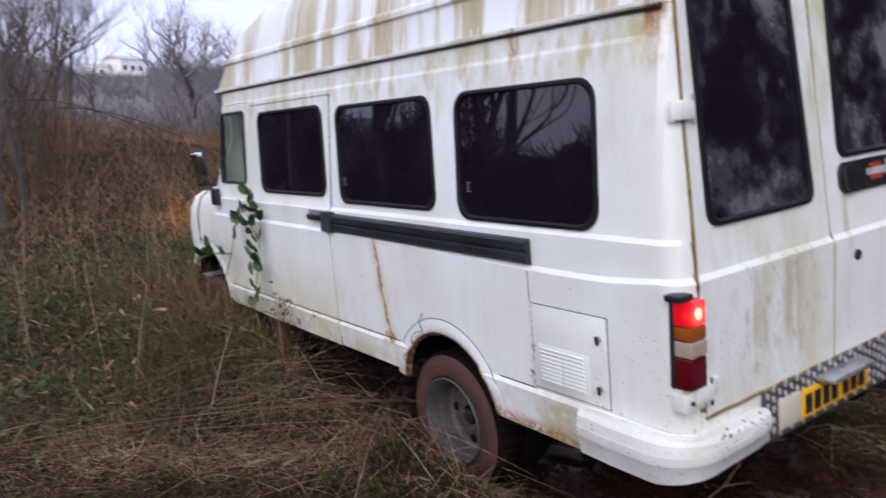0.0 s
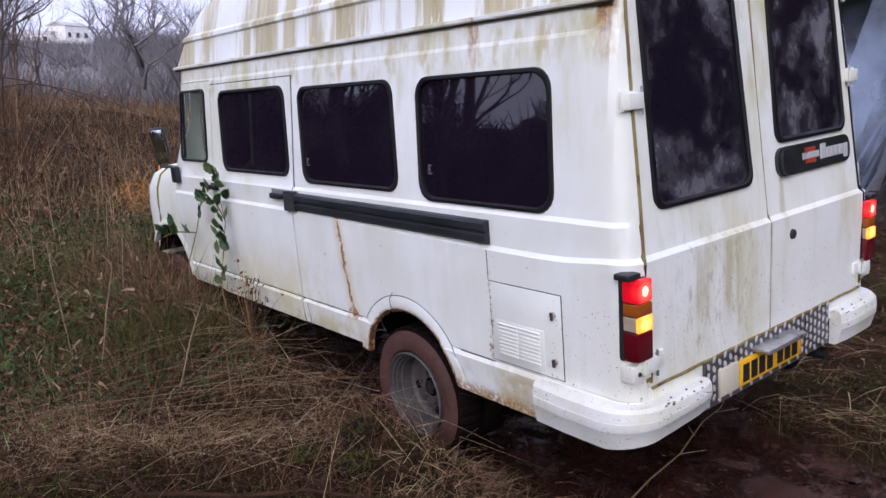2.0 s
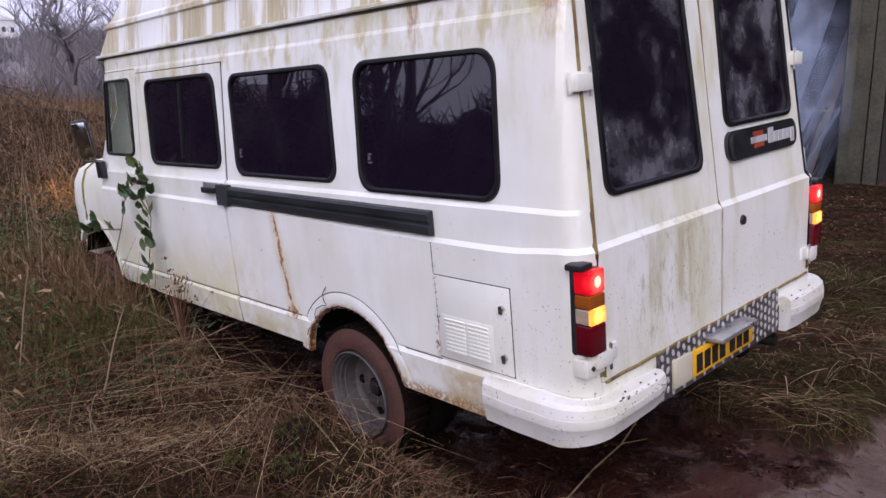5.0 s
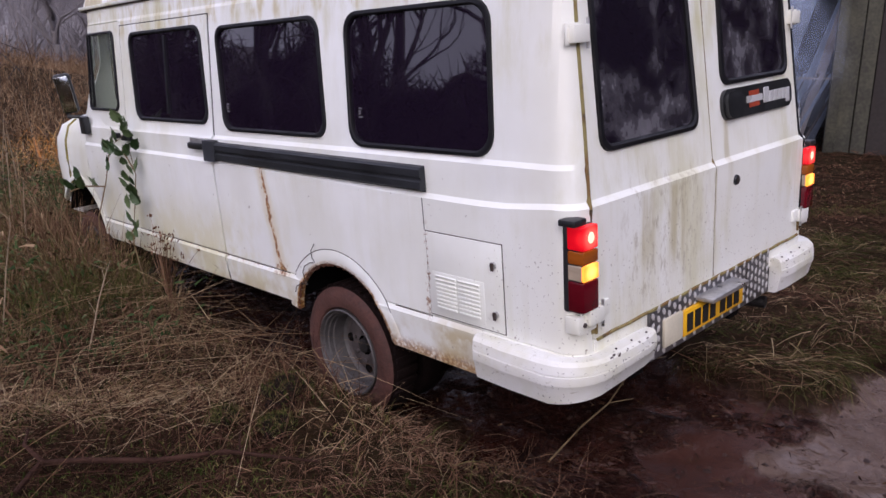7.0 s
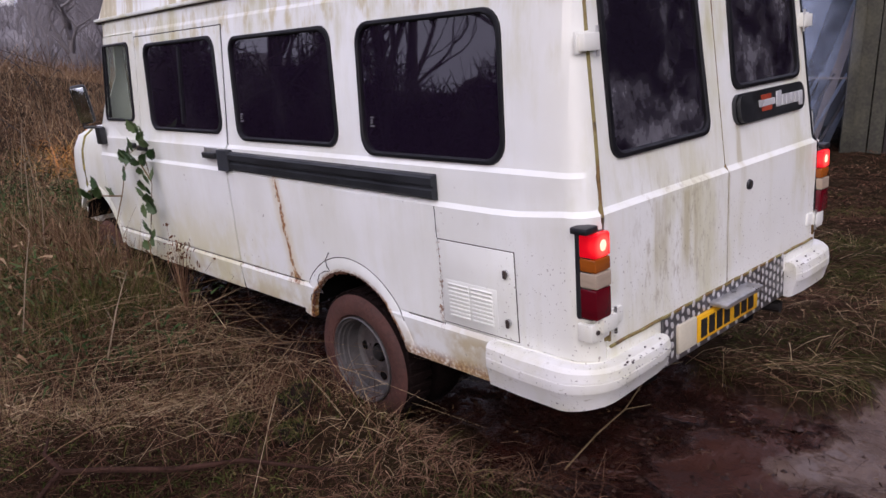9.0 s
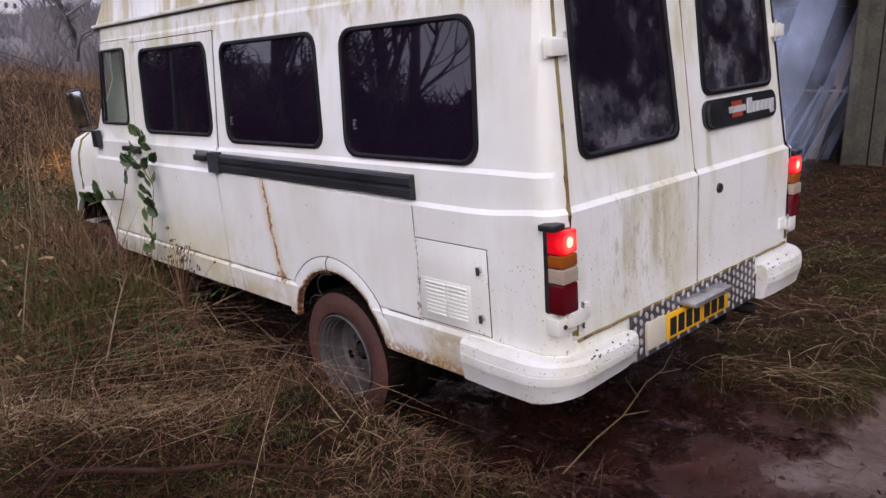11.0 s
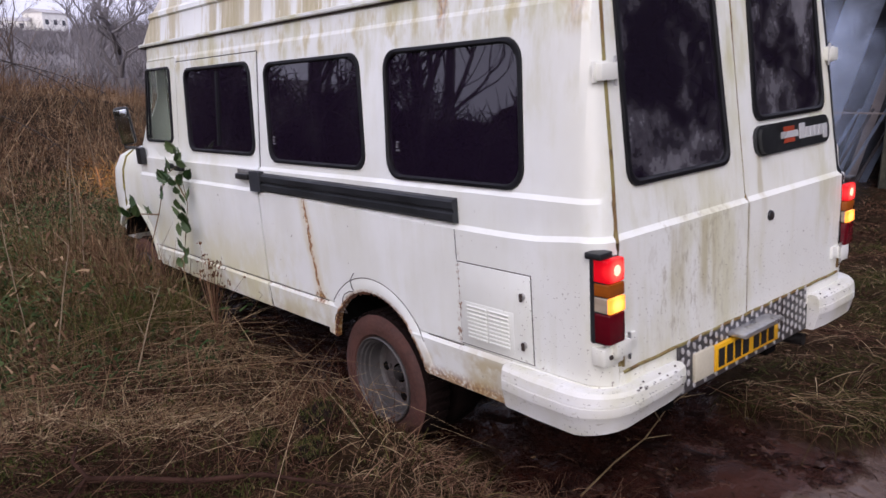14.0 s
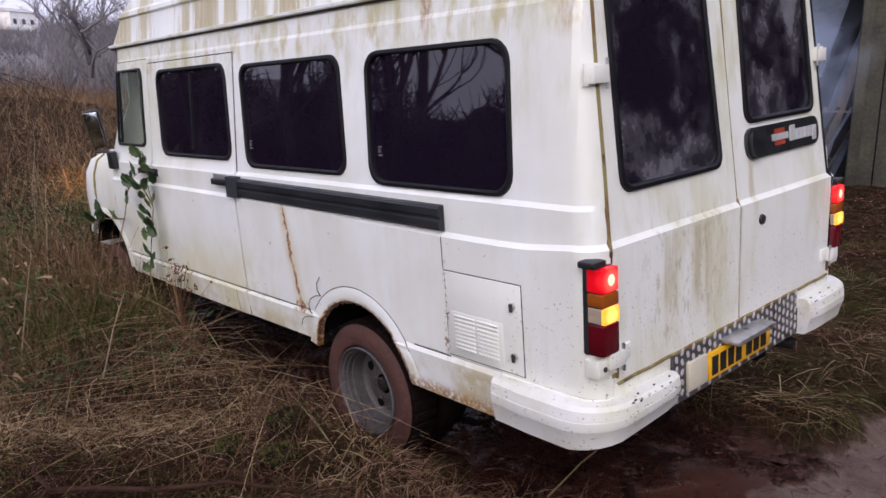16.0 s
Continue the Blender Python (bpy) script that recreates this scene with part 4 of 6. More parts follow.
def wheel(s, y, z, dual):
    """Tyre, dished rim with holes, hub and nuts; x is the axle, the outside is at the sign of s."""
    hub = new("wheel")
    hub.parent = minibus
    out = .10
    tyre = [(out - .03, .215), (out, .235), (out + .008, .27), (out, .312), (out - .018, .332), (out - .06, .340), (out - .12, .340), (out - .165, .33), (out - .185, .305), (out - .19, .26), (out - .17, .215)]
    rubber = part("tyre", lathe(tyre[:5], 48, s), TYRE, hub, "tyre caked in red mud")
    part("tread", lathe(tyre[4:], 48, s), TREAD_RUBBER, rubber, "tread darkened as if in shade")
    for k in range(36):
        a = 2 * math.pi * k / 36
        bm = boxed(out - .16, -.020, .336, out - .03, .020, .348, bevel=.004, segs=1)
        bm.transform(Matrix.Scale(s, 4, (1, 0, 0)) @ Matrix.Rotation(a, 4, "X"))
        part("tread_block", bm, TREAD_RUBBER, rubber)
    dish = .118 if dual else .03
    rim = [(out - .03, .216), (out + .002, .222), (out + .006, .216), (out - .002, .211), (out - .010, .209), (out - .014, .200), (out - .030, .197), (out - .034, .190), (out - .055, .188), (out - .060, .182), (out - dish, .178), (out - dish - .012, .166)]
    face = part("rim", lathe(rim, 48, s), RIM, hub, "dull dished steel rim")
    part("wheel_disc", lathe([(out - dish - .012, .168), (out - dish - .020, .155), (out - dish - .012, .115), (out - dish + .002, .09), (out - dish + .002, .05)], 48, s), DISC, hub, "dusty wheel disc, dish shade in the tone")
    # dark plugs on the disc stand in for the shade inside its holes
    for k in range(4):
        a = 2 * math.pi * (k + .3) / 4
        c = Vector((s * (out - dish - .016), .133 * math.cos(a), .133 * math.sin(a)))
        part("rim_hole_plug", tube(bmesh.new(), [c - Vector((s * .02, 0, 0)), c + Vector((s * .006, 0, 0))], .024, 12), DARK, face)
    for k in range(6):
        a = 2 * math.pi * (k + .8) / 6
        c = Vector((s * (out - dish), .078 * math.cos(a), .078 * math.sin(a)))
        part("wheel_nut", tube(bmesh.new(), [c, c + Vector((s * .016, 0, 0))], .011, 6), DISC, face)
    part("hub_cap", tube(bmesh.new(), [(s * (out - dish - .01), 0, 0), (s * (out - dish + .018), 0, 0), (s * (out - dish + .024), 0, 0)], [.040, .036, .024], 16), HUB, face)
    if dual:
        part("inner_tyre", lathe([(x - .22, r) for x, r in tyre], 40, s), TREAD_RUBBER, hub)
    hub.location = (s * .838, y, z)
    return hub


WHEELS = [wheel(s, y, z, y < 3) for s in (-1, 1) for y, z in ((1.425, .158), (4.66, .16))]

# ---- the ground ----
def mud(x, y):
    """How bare and muddy the ground is, 0 to 1: the ruts behind and under the minibus."""
    ax, ay, bx, by = -.05, 2.2, .75, -1.6
    t = np.clip(((x - ax) * (bx - ax) + (y - ay) * (by - ay)) / ((bx - ax) ** 2 + (by - ay) ** 2), -.3, 2.2)
    d = np.hypot(x - ax - t * (bx - ax), y - ay - t * (by - ay))
    wide = np.where(t > .35, .62 + .5 * np.clip(t - .35, 0, 1), .62)
    ruffle = .10 * np.sin(7 * x + 3 * y) + .07 * np.sin(13 * y - 5 * x)
    under = np.clip(np.minimum(np.minimum(.84 + ruffle - np.abs(x), y + 1.2 + ruffle), 4.9 - y) / .18 + .5, 0, 1)
    bare = np.maximum(under, np.clip((wide + ruffle - d) / .18 + .5, 0, 1))
    # the verge grows in from the side of the track
    edge = .48 + .9 * np.clip(y - .45, 0, .5) + .5 * ruffle
    verge = np.clip((x - edge) / .14 + .5, 0, 1) * np.clip((y + .20 + .06 * np.sin(9 * x)) / .14 + .5, 0, 1) * (y < 1.1)
    return bare * (1 - verge)


def track(x, y):
    """How far the ground belongs to the hard wet track, 0 to 1."""
    x, y = np.asarray(x, float), np.asarray(y, float)
    rough = .05 * np.sin(5 * x) * np.sin(4 * y) + .035 * np.sin(13 * x + 1 + 3 * y) + .02 * np.sin(31 * x - 17 * y)
    inner = np.minimum(-.11 - .12 * x - y, (x + .10) * .8) + rough
    return np.clip(inner / .22 + .45, 0, 1) * (x < 14) * (y > -12)


def ground_z(x, y):
    """Height of the ground: it falls towards the nose of the minibus, and is rutted behind it."""
    x, y = np.asarray(x, float), np.asarray(y, float)
    far = np.clip((np.hypot(x, y - 2) - 7) / 25, 0, 1)
    z = -.155 + .030 * np.clip(x, -3, 3.5) - .010 * np.clip(y, -1, 6) * (1 - far)
    z = z + .025 * np.sin(1.9 * x + .7) * np.sin(1.6 * y) + .014 * np.sin(5.1 * x - 2.2 * y) + .010 * np.sin(9 * x + 8 * y)
    m = mud(x, y)
    z = z - .03 * track(x, y) * (1 - m)
    z = z - .07 * m + .018 * m * np.sin(16 * x + 4 * np.sin(3 * y)) * np.sin(11 * y)
    # ridge of earth thrown up beside the wheel
    z = z + .20 * np.exp(-((x + 1.17) ** 2 / .022 + (y - 1.2) ** 2 / .25)) + .10 * np.exp(-((x + 1.45) ** 2 / .12 + (y - 4.0) ** 2 / 1.5))
    # the bank of scrub across the field
    return z + 1.0 * np.clip((y - 9) / 14, 0, 1) * np.clip((9 - x) / 5, 0, 1) * (1 - .3 * np.clip((y - 40) / 40, 0, 1))


def ground_material():
    m = Mat("wet winter earth under dead grass", 0.9)
    big, mid, fine = m.noise(.7, 4), m.noise(7, 5, shift=(3, 0, 0)), m.noise(60, 4)
    a = m.nt.nodes.new("ShaderNodeAttribute")
    a.attribute_name = "mud"
    soil = m.mix(m.ramp(mid, .3, .7), (0.016, 0.010, 0.006), (0.045, 0.029, 0.016))
    soil = m.mix(m.math("MULTIPLY", m.ramp(big, .48, .62), .3), soil, (0.020, 0.019, 0.009))
    red = m.mix(m.ramp(m.math("ADD", m.math("MULTIPLY", fine, .4), m.math("MULTIPLY", mid, .6)), .35, .65), (0.008, 0.0026, 0.0019), (0.038, 0.0125, 0.0085))
    grit = m.noise(26, 5, shift=(1, 1, 0), rough=.7)
    red = m.mix(m.math("MULTIPLY", m.ramp(grit, .56, .68), .5), red, (0.050, 0.028, 0.019))
    b = m.nt.nodes.new("ShaderNodeAttribute")
    b.attribute_name = "track"
    hard = m.ramp(m.math("ADD", b.outputs["Fac"], m.math("MULTIPLY", m.math("SUBTRACT", grit, .5), .30)), .30, .70)
    stony = m.mix(m.ramp(m.math("ADD", m.math("MULTIPLY", grit, .5), m.math("MULTIPLY", big, .5)), .38, .62), (.072, .043, .033), (.122, .082, .064))
    # slurry lies smooth and shining in the hollows
    pool = m.math("MULTIPLY", m.math("MAXIMUM", a.outputs["Fac"], hard), m.ramp(m.noise(2.6, 4, (1, .7, 1), .6, (5, 2, 0)), .50, .60))
    pool = m.math("MULTIPLY", pool, m.ramp(m.axis(1), .70, .40))
    px, py = m.math("MULTIPLY", m.math("ADD", m.axis(0), .18), 2.0), m.math("MULTIPLY", m.math("ADD", m.axis(1), .06), 2.9)
    basin = m.math("ADD", m.math("SQRT", m.math("ADD", m.math("POWER", px, 2.0), m.math("POWER", py, 2.0))), m.math("MULTIPLY", m.math("SUBTRACT", mid, .5), 1.5))
    pool = m.math("MAXIMUM", pool, m.ramp(basin, 1.05, .70))
    red = m.mix(m.math("MULTIPLY", m.math("MULTIPLY", pool, m.ramp(m.axis(1), .62, .38)), .85), red, (.060, .024, .017))
    m.color(m.mix(hard, m.mix(a.outputs["Fac"], soil, red), stony))
    wet = m.math("MULTIPLY", a.outputs["Fac"], m.ramp(m.math("ADD", m.math("MULTIPLY", mid, .5), m.math("MULTIPLY", grit, .5)), .44, .56))
    wet = m.math("MAXIMUM", wet, m.math("MULTIPLY", hard, m.ramp(m.noise(5, 4, shift=(2, 0, 0)), .36, .58, 1.0, .55)))
    wet = m.math("MAXIMUM", wet, pool)
    m.set("Roughness", m.ramp(wet, 0, 1, .95, .16))
    m.set("Specular IOR Level", m.math("ADD", m.ramp(a.outputs["Fac"], 0, 1, .02, .06), m.math("MAXIMUM", m.math("MULTIPLY", hard, .16), m.math("MULTIPLY", pool, .22))))
    rough_h = m.math("ADD", m.math("MULTIPLY", mid, .9), m.math("ADD", m.math("MULTIPLY", grit, .55), m.math("MULTIPLY", fine, .22)))
    m.bump(m.math("MULTIPLY", rough_h, m.math("MULTIPLY", m.ramp(hard, 0, 1, 1.0, .16), m.ramp(pool, 0, 1, 1.0, .22))), .95, .06)
    return m.m


def build_ground():
    """One sheet, fine near the minibus and coarse to the horizon."""
    def steps(lo, hi, fine_lo, fine_hi, fine):
        inner = list(np.arange(fine_lo, fine_hi + 1e-6, fine))
        k, out = fine, []
        v = fine_hi
        while v < hi:
            k *= 1.35
            v += k
            out.append(min(v, hi))
        k, low, v = fine, [], fine_lo
        while v > lo:
            k *= 1.35
            v -= k
            low.append(max(v, lo))
        return np.array(low[::-1] + inner + out)
    xs, ys = steps(-600, 600, -4, 4.5, .06), steps(-300, 900, -2.5, 6.5, .06)
    X, Y = np.meshgrid(xs, ys)
    Z = ground_z(X, Y)
    n, k = len(xs), len(ys)
    verts = np.stack([X, Y, Z], -1).reshape(-1, 3)
    i = np.arange(n * k).reshape(k, n)
    faces = np.stack([i[:-1, :-1], i[:-1, 1:], i[1:, 1:], i[1:, :-1]], -1).reshape(-1, 4)
    me = bpy.data.meshes.new("ground")
    me.from_pydata(verts.tolist(), [], faces.tolist())
    me.shade_smooth()
    att = me.attributes.new("mud", "FLOAT", "POINT")
    att.data.foreach_set("value", mud(X, Y).ravel().astype(np.float32))
    att = me.attributes.new("track", "FLOAT", "POINT")
    att.data.foreach_set("value", track(X, Y).ravel().astype(np.float32))
    me.materials.append(ground_material())
    tagged(new("ground", me), "rutted muddy ground under matted dead grass", "ground", kind="structure")


build_ground()


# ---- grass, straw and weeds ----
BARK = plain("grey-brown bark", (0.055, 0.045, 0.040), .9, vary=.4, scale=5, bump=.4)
# the air's haze is put into these two bark colours, paler with distance
BARK_MID = plain("bark slightly paled by haze", (0.095, 0.075, 0.066), .9, vary=.3, scale=4)
BARK_FAR = plain("bark with distance haze in its colour", (0.165, 0.150, 0.155), .95, vary=.2, scale=2)
STICK = plain("dark wet stick", (0.050, 0.026, 0.019), .95, vary=.5, scale=9, bump=.5, spec=.05)
TWIG = plain("pale twig bark", (0.22, 0.15, 0.075), .7, vary=.3)


def blades_mesh(name, base, way, length, width, droop, material, segs=3, rng=None):
    """Many thin bent blades in one mesh. base, way: arrays; each blade starts along way and droops."""
    n = len(base)
    rng = rng or np.random.default_rng(0)
    flat = np.cross(way, (0, 0, 1.0)) + rng.normal(0, .35, (n, 3))
    flat /= np.linalg.norm(flat, axis=1, keepdims=True) + 1e-9
    verts = np.zeros((n, segs + 1, 2, 3), np.float32)
    for k in range(segs + 1):
        f = k / segs
        p = base + way * (length * f)[:, None] - np.array([0, 0, 1.0]) * (droop * length * f * f)[:, None]
        w = (width * (1 - .75 * f))[:, None] * flat * .5
        verts[:, k, 0], verts[:, k, 1] = p - w, p + w
    idx = np.arange(n * (segs + 1) * 2).reshape(n, segs + 1, 2)
    faces = np.stack([idx[:, :-1, 0], idx[:, :-1, 1], idx[:, 1:, 1], idx[:, 1:, 0]], -1).reshape(-1, 4)
    me = bpy.data.meshes.new(name)
    me.vertices.add(verts.size // 3)
    me.vertices.foreach_set("co", verts.ravel())
    me.loops.add(faces.size)
    me.loops.foreach_set("vertex_index", faces.ravel().astype(np.int32))
    me.polygons.add(len(faces))
    me.polygons.foreach_set("loop_start", np.arange(0, faces.size, 4, dtype=np.int32))
    me.update(calc_edges=True)
    me.materials.append(material)
    return me


def straw_material(name, colours, rough=.8):
    m = Mat(name, rough, spec=.02)
    r = m.random()
    ramp = m.nt.nodes.new("ShaderNodeValToRGB")
    ramp.color_ramp.elements[0].color = (*colours[0], 1)
    ramp.color_ramp.elements[1].color = (*colours[-1], 1)
    for k, c in enumerate(colours[1:-1]):
        e = ramp.color_ramp.elements.new((k + 1) / (len(colours) - 1))
        e.color = (*c, 1)
    m.nt.links.new(r, ramp.inputs[0])
    wide = m.noise(1.1, 3)
    m.color(m.mix(m.ramp(wide, .35, .65), ramp.outputs[0], m.mix(.5, ramp.outputs[0], colours[0])))
    return m.m


STRAW = straw_material("dead straw", [(.032, .018, .009), (.105, .062, .028), (.23, .155, .085), (.48, .37, .22)])
STEM = straw_material("pale dead stems", [(.10, .057, .033), (.21, .133, .072), (.37, .265, .15), (.58, .45, .28)])
STRAW_DARK = straw_material("rotting brown stalks", [(.018, .008, .006), (.052, .023, .015), (.11, .052, .034), (.21, .115, .07)])
GRASS = straw_material("wet green grass", [(.035, .045, .012), (.07, .082, .02), (.14, .125, .042), (.27, .20, .09)])
VERGE = straw_material("dark wet tussock grass", [(.018, .026, .006), (.045, .060, .014), (.085, .085, .026), (.19, .15, .065)])
LITTER = straw_material("trodden red-brown litter", [(.016, .008, .005), (.036, .018, .011), (.075, .040, .022), (.19, .12, .062)])
# the deep shade low in the grass, put into dark bits of litter
STALK_SHADE = straw_material("near-black litter as shade between stalks", [(.006, .004, .003), (.014, .008, .005), (.026, .014, .009), (.060, .036, .020)])
MOSS = straw_material("green moss", [(.020, .032, .008), (.045, .068, .014), (.080, .105, .025), (.14, .14, .045)])
UNDER = straw_material("green winter undergrowth", [(.020, .036, .014), (.040, .070, .024), (.075, .105, .040), (.13, .13, .06)])
FIELD = straw_material("bleached bracken and grass", [(.100, .058, .034), (.19, .11, .062), (.31, .20, .11), (.50, .37, .23)])
RUSSET = straw_material("russet dead stems", [(.070, .034, .021), (.14, .072, .044), (.24, .14, .086), (.42, .28, .18)])
BRACKEN = straw_material("brown bracken", [(.060, .034, .021), (.115, .064, .038), (.19, .112, .065), (.36, .25, .15)])
GOLD = straw_material("bright orange dead bracken", [(.32, .13, .03), (.50, .21, .05), (.66, .33, .10), (.66, .44, .20)])


def scatter(seed, count, x0, x1, y0, y1, keep):
    rng = np.random.default_rng(seed)
    p = np.stack([rng.uniform(x0, x1, count), rng.uniform(y0, y1, count)], 1)
    p = p[rng.uniform(0, 1, count) < keep(p[:, 0], p[:, 1])]
    return rng, p


def lay(name, label, seed, count, area, keep, lift, length, width, droop, material, lean=None, segs=3, category="grass", high=0.0):
    """A stretch of blades: lift is the range of their rise in degrees, lean a heading that most of them follow."""
    rng, p = scatter(seed, count, *area, keep)
    n = len(p)
    if lean == "swirl":
        head = 3 * np.sin(1.7 * p[:, 0] + 2.3 * np.sin(1.3 * p[:, 1])) + 2.2 * np.sin(2.9 * p[:, 1] + 1.1 * p[:, 0]) + rng.normal(0, .6, n)
    elif lean is None:
        head = rng.uniform(0, 2 * np.pi, n)
    else:
        head = np.radians(lean) + rng.normal(0, 1.25, n)
    rise = np.radians(rng.uniform(*lift, n))
    way = np.stack([np.cos(head) * np.cos(rise), np.sin(head) * np.cos(rise), np.sin(rise)], 1)
    base = np.column_stack([p, ground_z(p[:, 0], p[:, 1]) + rng.uniform(-.01, .03, n) + high * rng.uniform(0, 1, n) ** 1.6])
    me = blades_mesh(name, base, way, rng.uniform(*length, n), rng.uniform(*width, n), rng.uniform(*droop, n), material, segs, rng)
    return tagged(new(name, me), label, category, kind="stuff")


def off_bus(x, y, pad=.0):
    return ~((np.abs(x) < .93 - pad) & (y > .0) & (y < 5.2))


def patches(x, y, s=1.0):
    return .5 + .5 * np.sin(2.1 * s * x + 1.3 * np.sin(1.7 * s * y)) * np.sin(2.6 * s * y + .9 * np.sin(2.2 * s * x))


near_track = lambda x, y: (x + y) / 1.414
left = lambda x, y: off_bus(x, y) * (x < .2) * (1 - mud(x, y)) ** 2
lay("matted_straw", "matted dead straw trampled flat beside the minibus", 1, 60000, (-3.8, .3, -.6, 5.5), lambda x, y: left(x, y) * (.12 + .88 * patches(x, y, 1.6) ** 1.5) * np.clip((near_track(x, y) - .25) / .6, .06, 1), (0, 30), (.05, .24), (.0016, .0042), (.0, .5), STRAW, lean="swirl")
lay("pale_straw", "pale dead straw in swathes through the trampled grass", 21, 20000, (-3.8, -.9, 1.0, 4.8), lambda x, y: left(x, y) * patches(x + 1, y + .5, 2.1) ** 1.3 * np.exp(-((near_track(x, y) - .95) / .55) ** 2) * np.clip(.45 + (-1.5 - x) * .55, .35, 1.0), (2, 42), (.06, .28), (.0016, .0045), (.1, .7), STEM, lean="swirl", high=.07)
lay("brown_stalks", "dark rotting stalks in the trampled grass", 2, 52000, (-3.8, .3, -.6, 6), lambda x, y: left(x, y) * np.clip((near_track(x, y) + .5) / 1.2, .35, 1) * (.35 + .65 * patches(x + 4, y, 1.9)), (2, 65), (.05, .26), (.002, .006), (.0, .6), STRAW_DARK)
lay("moss", "bits of green moss and small leaves between the straw", 22, 15000, (-3.8, .3, .2, 4.5), lambda x, y: left(x, y) * patches(x + 7, y + 3, 2.6) ** 2, (5, 70), (.015, .05), (.006, .014), (.1, .6), GRASS, segs=2, category="moss")
lay("green_grass", "short wet green grass between dead stalks", 3, 48000, (-4.2, .3, -.6, 9), lambda x, y: left(x, y) * np.clip(1.25 * patches(x + 3, y + 1, 1.3) - .35 + .30 * (y > 3), 0, 1) * np.clip(near_track(x, y) / .8, .45, 1), (25, 85), (.06, .22), (.002, .005), (.1, .7), GRASS)
lay("tall_straw", "standing dead grass stalks", 4, 5200, (-5, .4, 2.6, 11), lambda x, y: off_bus(x, y, -.15) * (x < .6) * np.clip((y - 2.2) / 3, 0, 1), (30, 88), (.25, .75), (.002, .005), (.05, .6), STRAW, segs=4)
right = lambda x, y: (off_bus(x, y) | (y < .55)) * (x > .1) * (1 - mud(x, y)) ** 2 * (1 - track(x, y)) ** 2
wild = lambda x, y: .5 + .5 * np.sin(3.1 * x + 2 * np.sin(2.3 * y + .7 * x)) * np.sin(2.7 * y + 1.9 * np.sin(1.7 * x))
lay("trodden_litter", "fine red-brown litter of broken stalks trodden into the ground", 71, 90000, (-3.4, .1, -.9, 3.2), lambda x, y: left(x, y) * (.35 + .65 * wild(x, y)) * np.clip(1.5 - near_track(x, y) * .45, .2, 1), (0, 38), (.02, .10), (.0016, .0042), (.0, .5), LITTER, segs=2, category="litter")
# near-black bits low down paint the shade between the stalks
lay("dark_litter", "dark litter bits standing in for shade between the stalks", 72, 60000, (-3.4, .1, -.9, 3.2), lambda x, y: left(x, y) * (.3 + .7 * wild(x + 2, y)), (0, 55), (.02, .09), (.002, .006), (.0, .5), STALK_SHADE, segs=2, category="litter")
lay("moss_cushions", "low green moss in patches between the litter", 73, 40000, (-3.2, .1, -.6, 2.6), lambda x, y: left(x, y) * np.clip(1.8 * wild(x + 5, y + 1) - .85, 0, 1), (25, 88), (.02, .055), (.003, .008), (.0, .6), MOSS, segs=2, category="moss")
lay("lying_stems", "long thin dead stems lying across the trampled grass", 74, 1400, (-3.6, -1.72, .2, 4.6), lambda x, y: left(x, y) * np.clip((near_track(x, y) - .15) / .8, .05, 1) * (.25 + .75 * wild(x, y + 3)), (1, 16), (.25, .85), (.0018, .0042), (.0, .28), STEM, lean=-38, segs=4, high=.10, category="stems")
lay("lying_stalks", "long red-brown stalks lying across the trampled grass", 75, 1900, (-3.6, -1.5, -.4, 4.6), lambda x, y: left(x, y), (1, 22), (.20, .70), (.002, .005), (.0, .28), STRAW_DARK, lean=150, segs=4, high=.08, category="stems")
def heap(cx, cy, turn, along, across):
    """A soft-edged oval in the plan, its long axis at a heading."""
    c, n = math.cos(radians(turn)), math.sin(radians(turn))
    return lambda x, y: np.exp(-(((x - cx) * c + (y - cy) * n) / along) ** 2 - (((y - cy) * c - (x - cx) * n) / across) ** 2)


lay("bleached_straw", "bleached flattened straw in a pale swathe", 76, 42000, (-3.2, -1.0, 1.2, 3.6), lambda x, y: heap(-2.15, 2.68, -42, .80, .26)(x, y) * (.15 + .85 * wild(1.6 * x, 1.6 * y)), (0, 32), (.05, .24), (.0018, .0045), (.0, .4), STEM, lean=-40, high=.06)
lay("bleached_tops", "bleached broken stems over the swathe", 77, 900, (-3.2, -1.0, 1.2, 3.8), lambda x, y: heap(-1.95, 2.65, -45, .8, .4)(x, y), (8, 70), (.10, .34), (.002, .0045), (.0, .5), STEM, segs=4, high=.06)
lay("heaped_straw", "reddish straw heaped at the edge of the rut", 78, 21000, (-1.9, -.3, -.2, 1.7), lambda x, y: heap(-1.16, .82, -45, .44, .19)(x, y) * (.3 + .7 * wild(2 * x, 2 * y)), (2, 40), (.05, .22), (.0018, .0042), (.1, .6), RUSSET, lean=-40, high=.05)
lay("swept_fan", "thin red-brown stems swept out from under the sill", 79, 150, (-1.12, -.98, 1.70, 2.30), lambda x, y: np.ones(len(x)), (-4, 10), (.35, 1.2), (.002, .0048), (.0, .10), STEM, lean=183, segs=4, high=.24, category="stems")
lay("swept_bundle", "thin dead stems leaning out beside the sill", 80, 190, (-1.25, -.98, 2.7, 3.7), lambda x, y: np.ones(len(x)), (-4, 26), (.3, .95), (.002, .0045), (.0, .25), STEM, lean=205, segs=5, high=.25, category="stems")
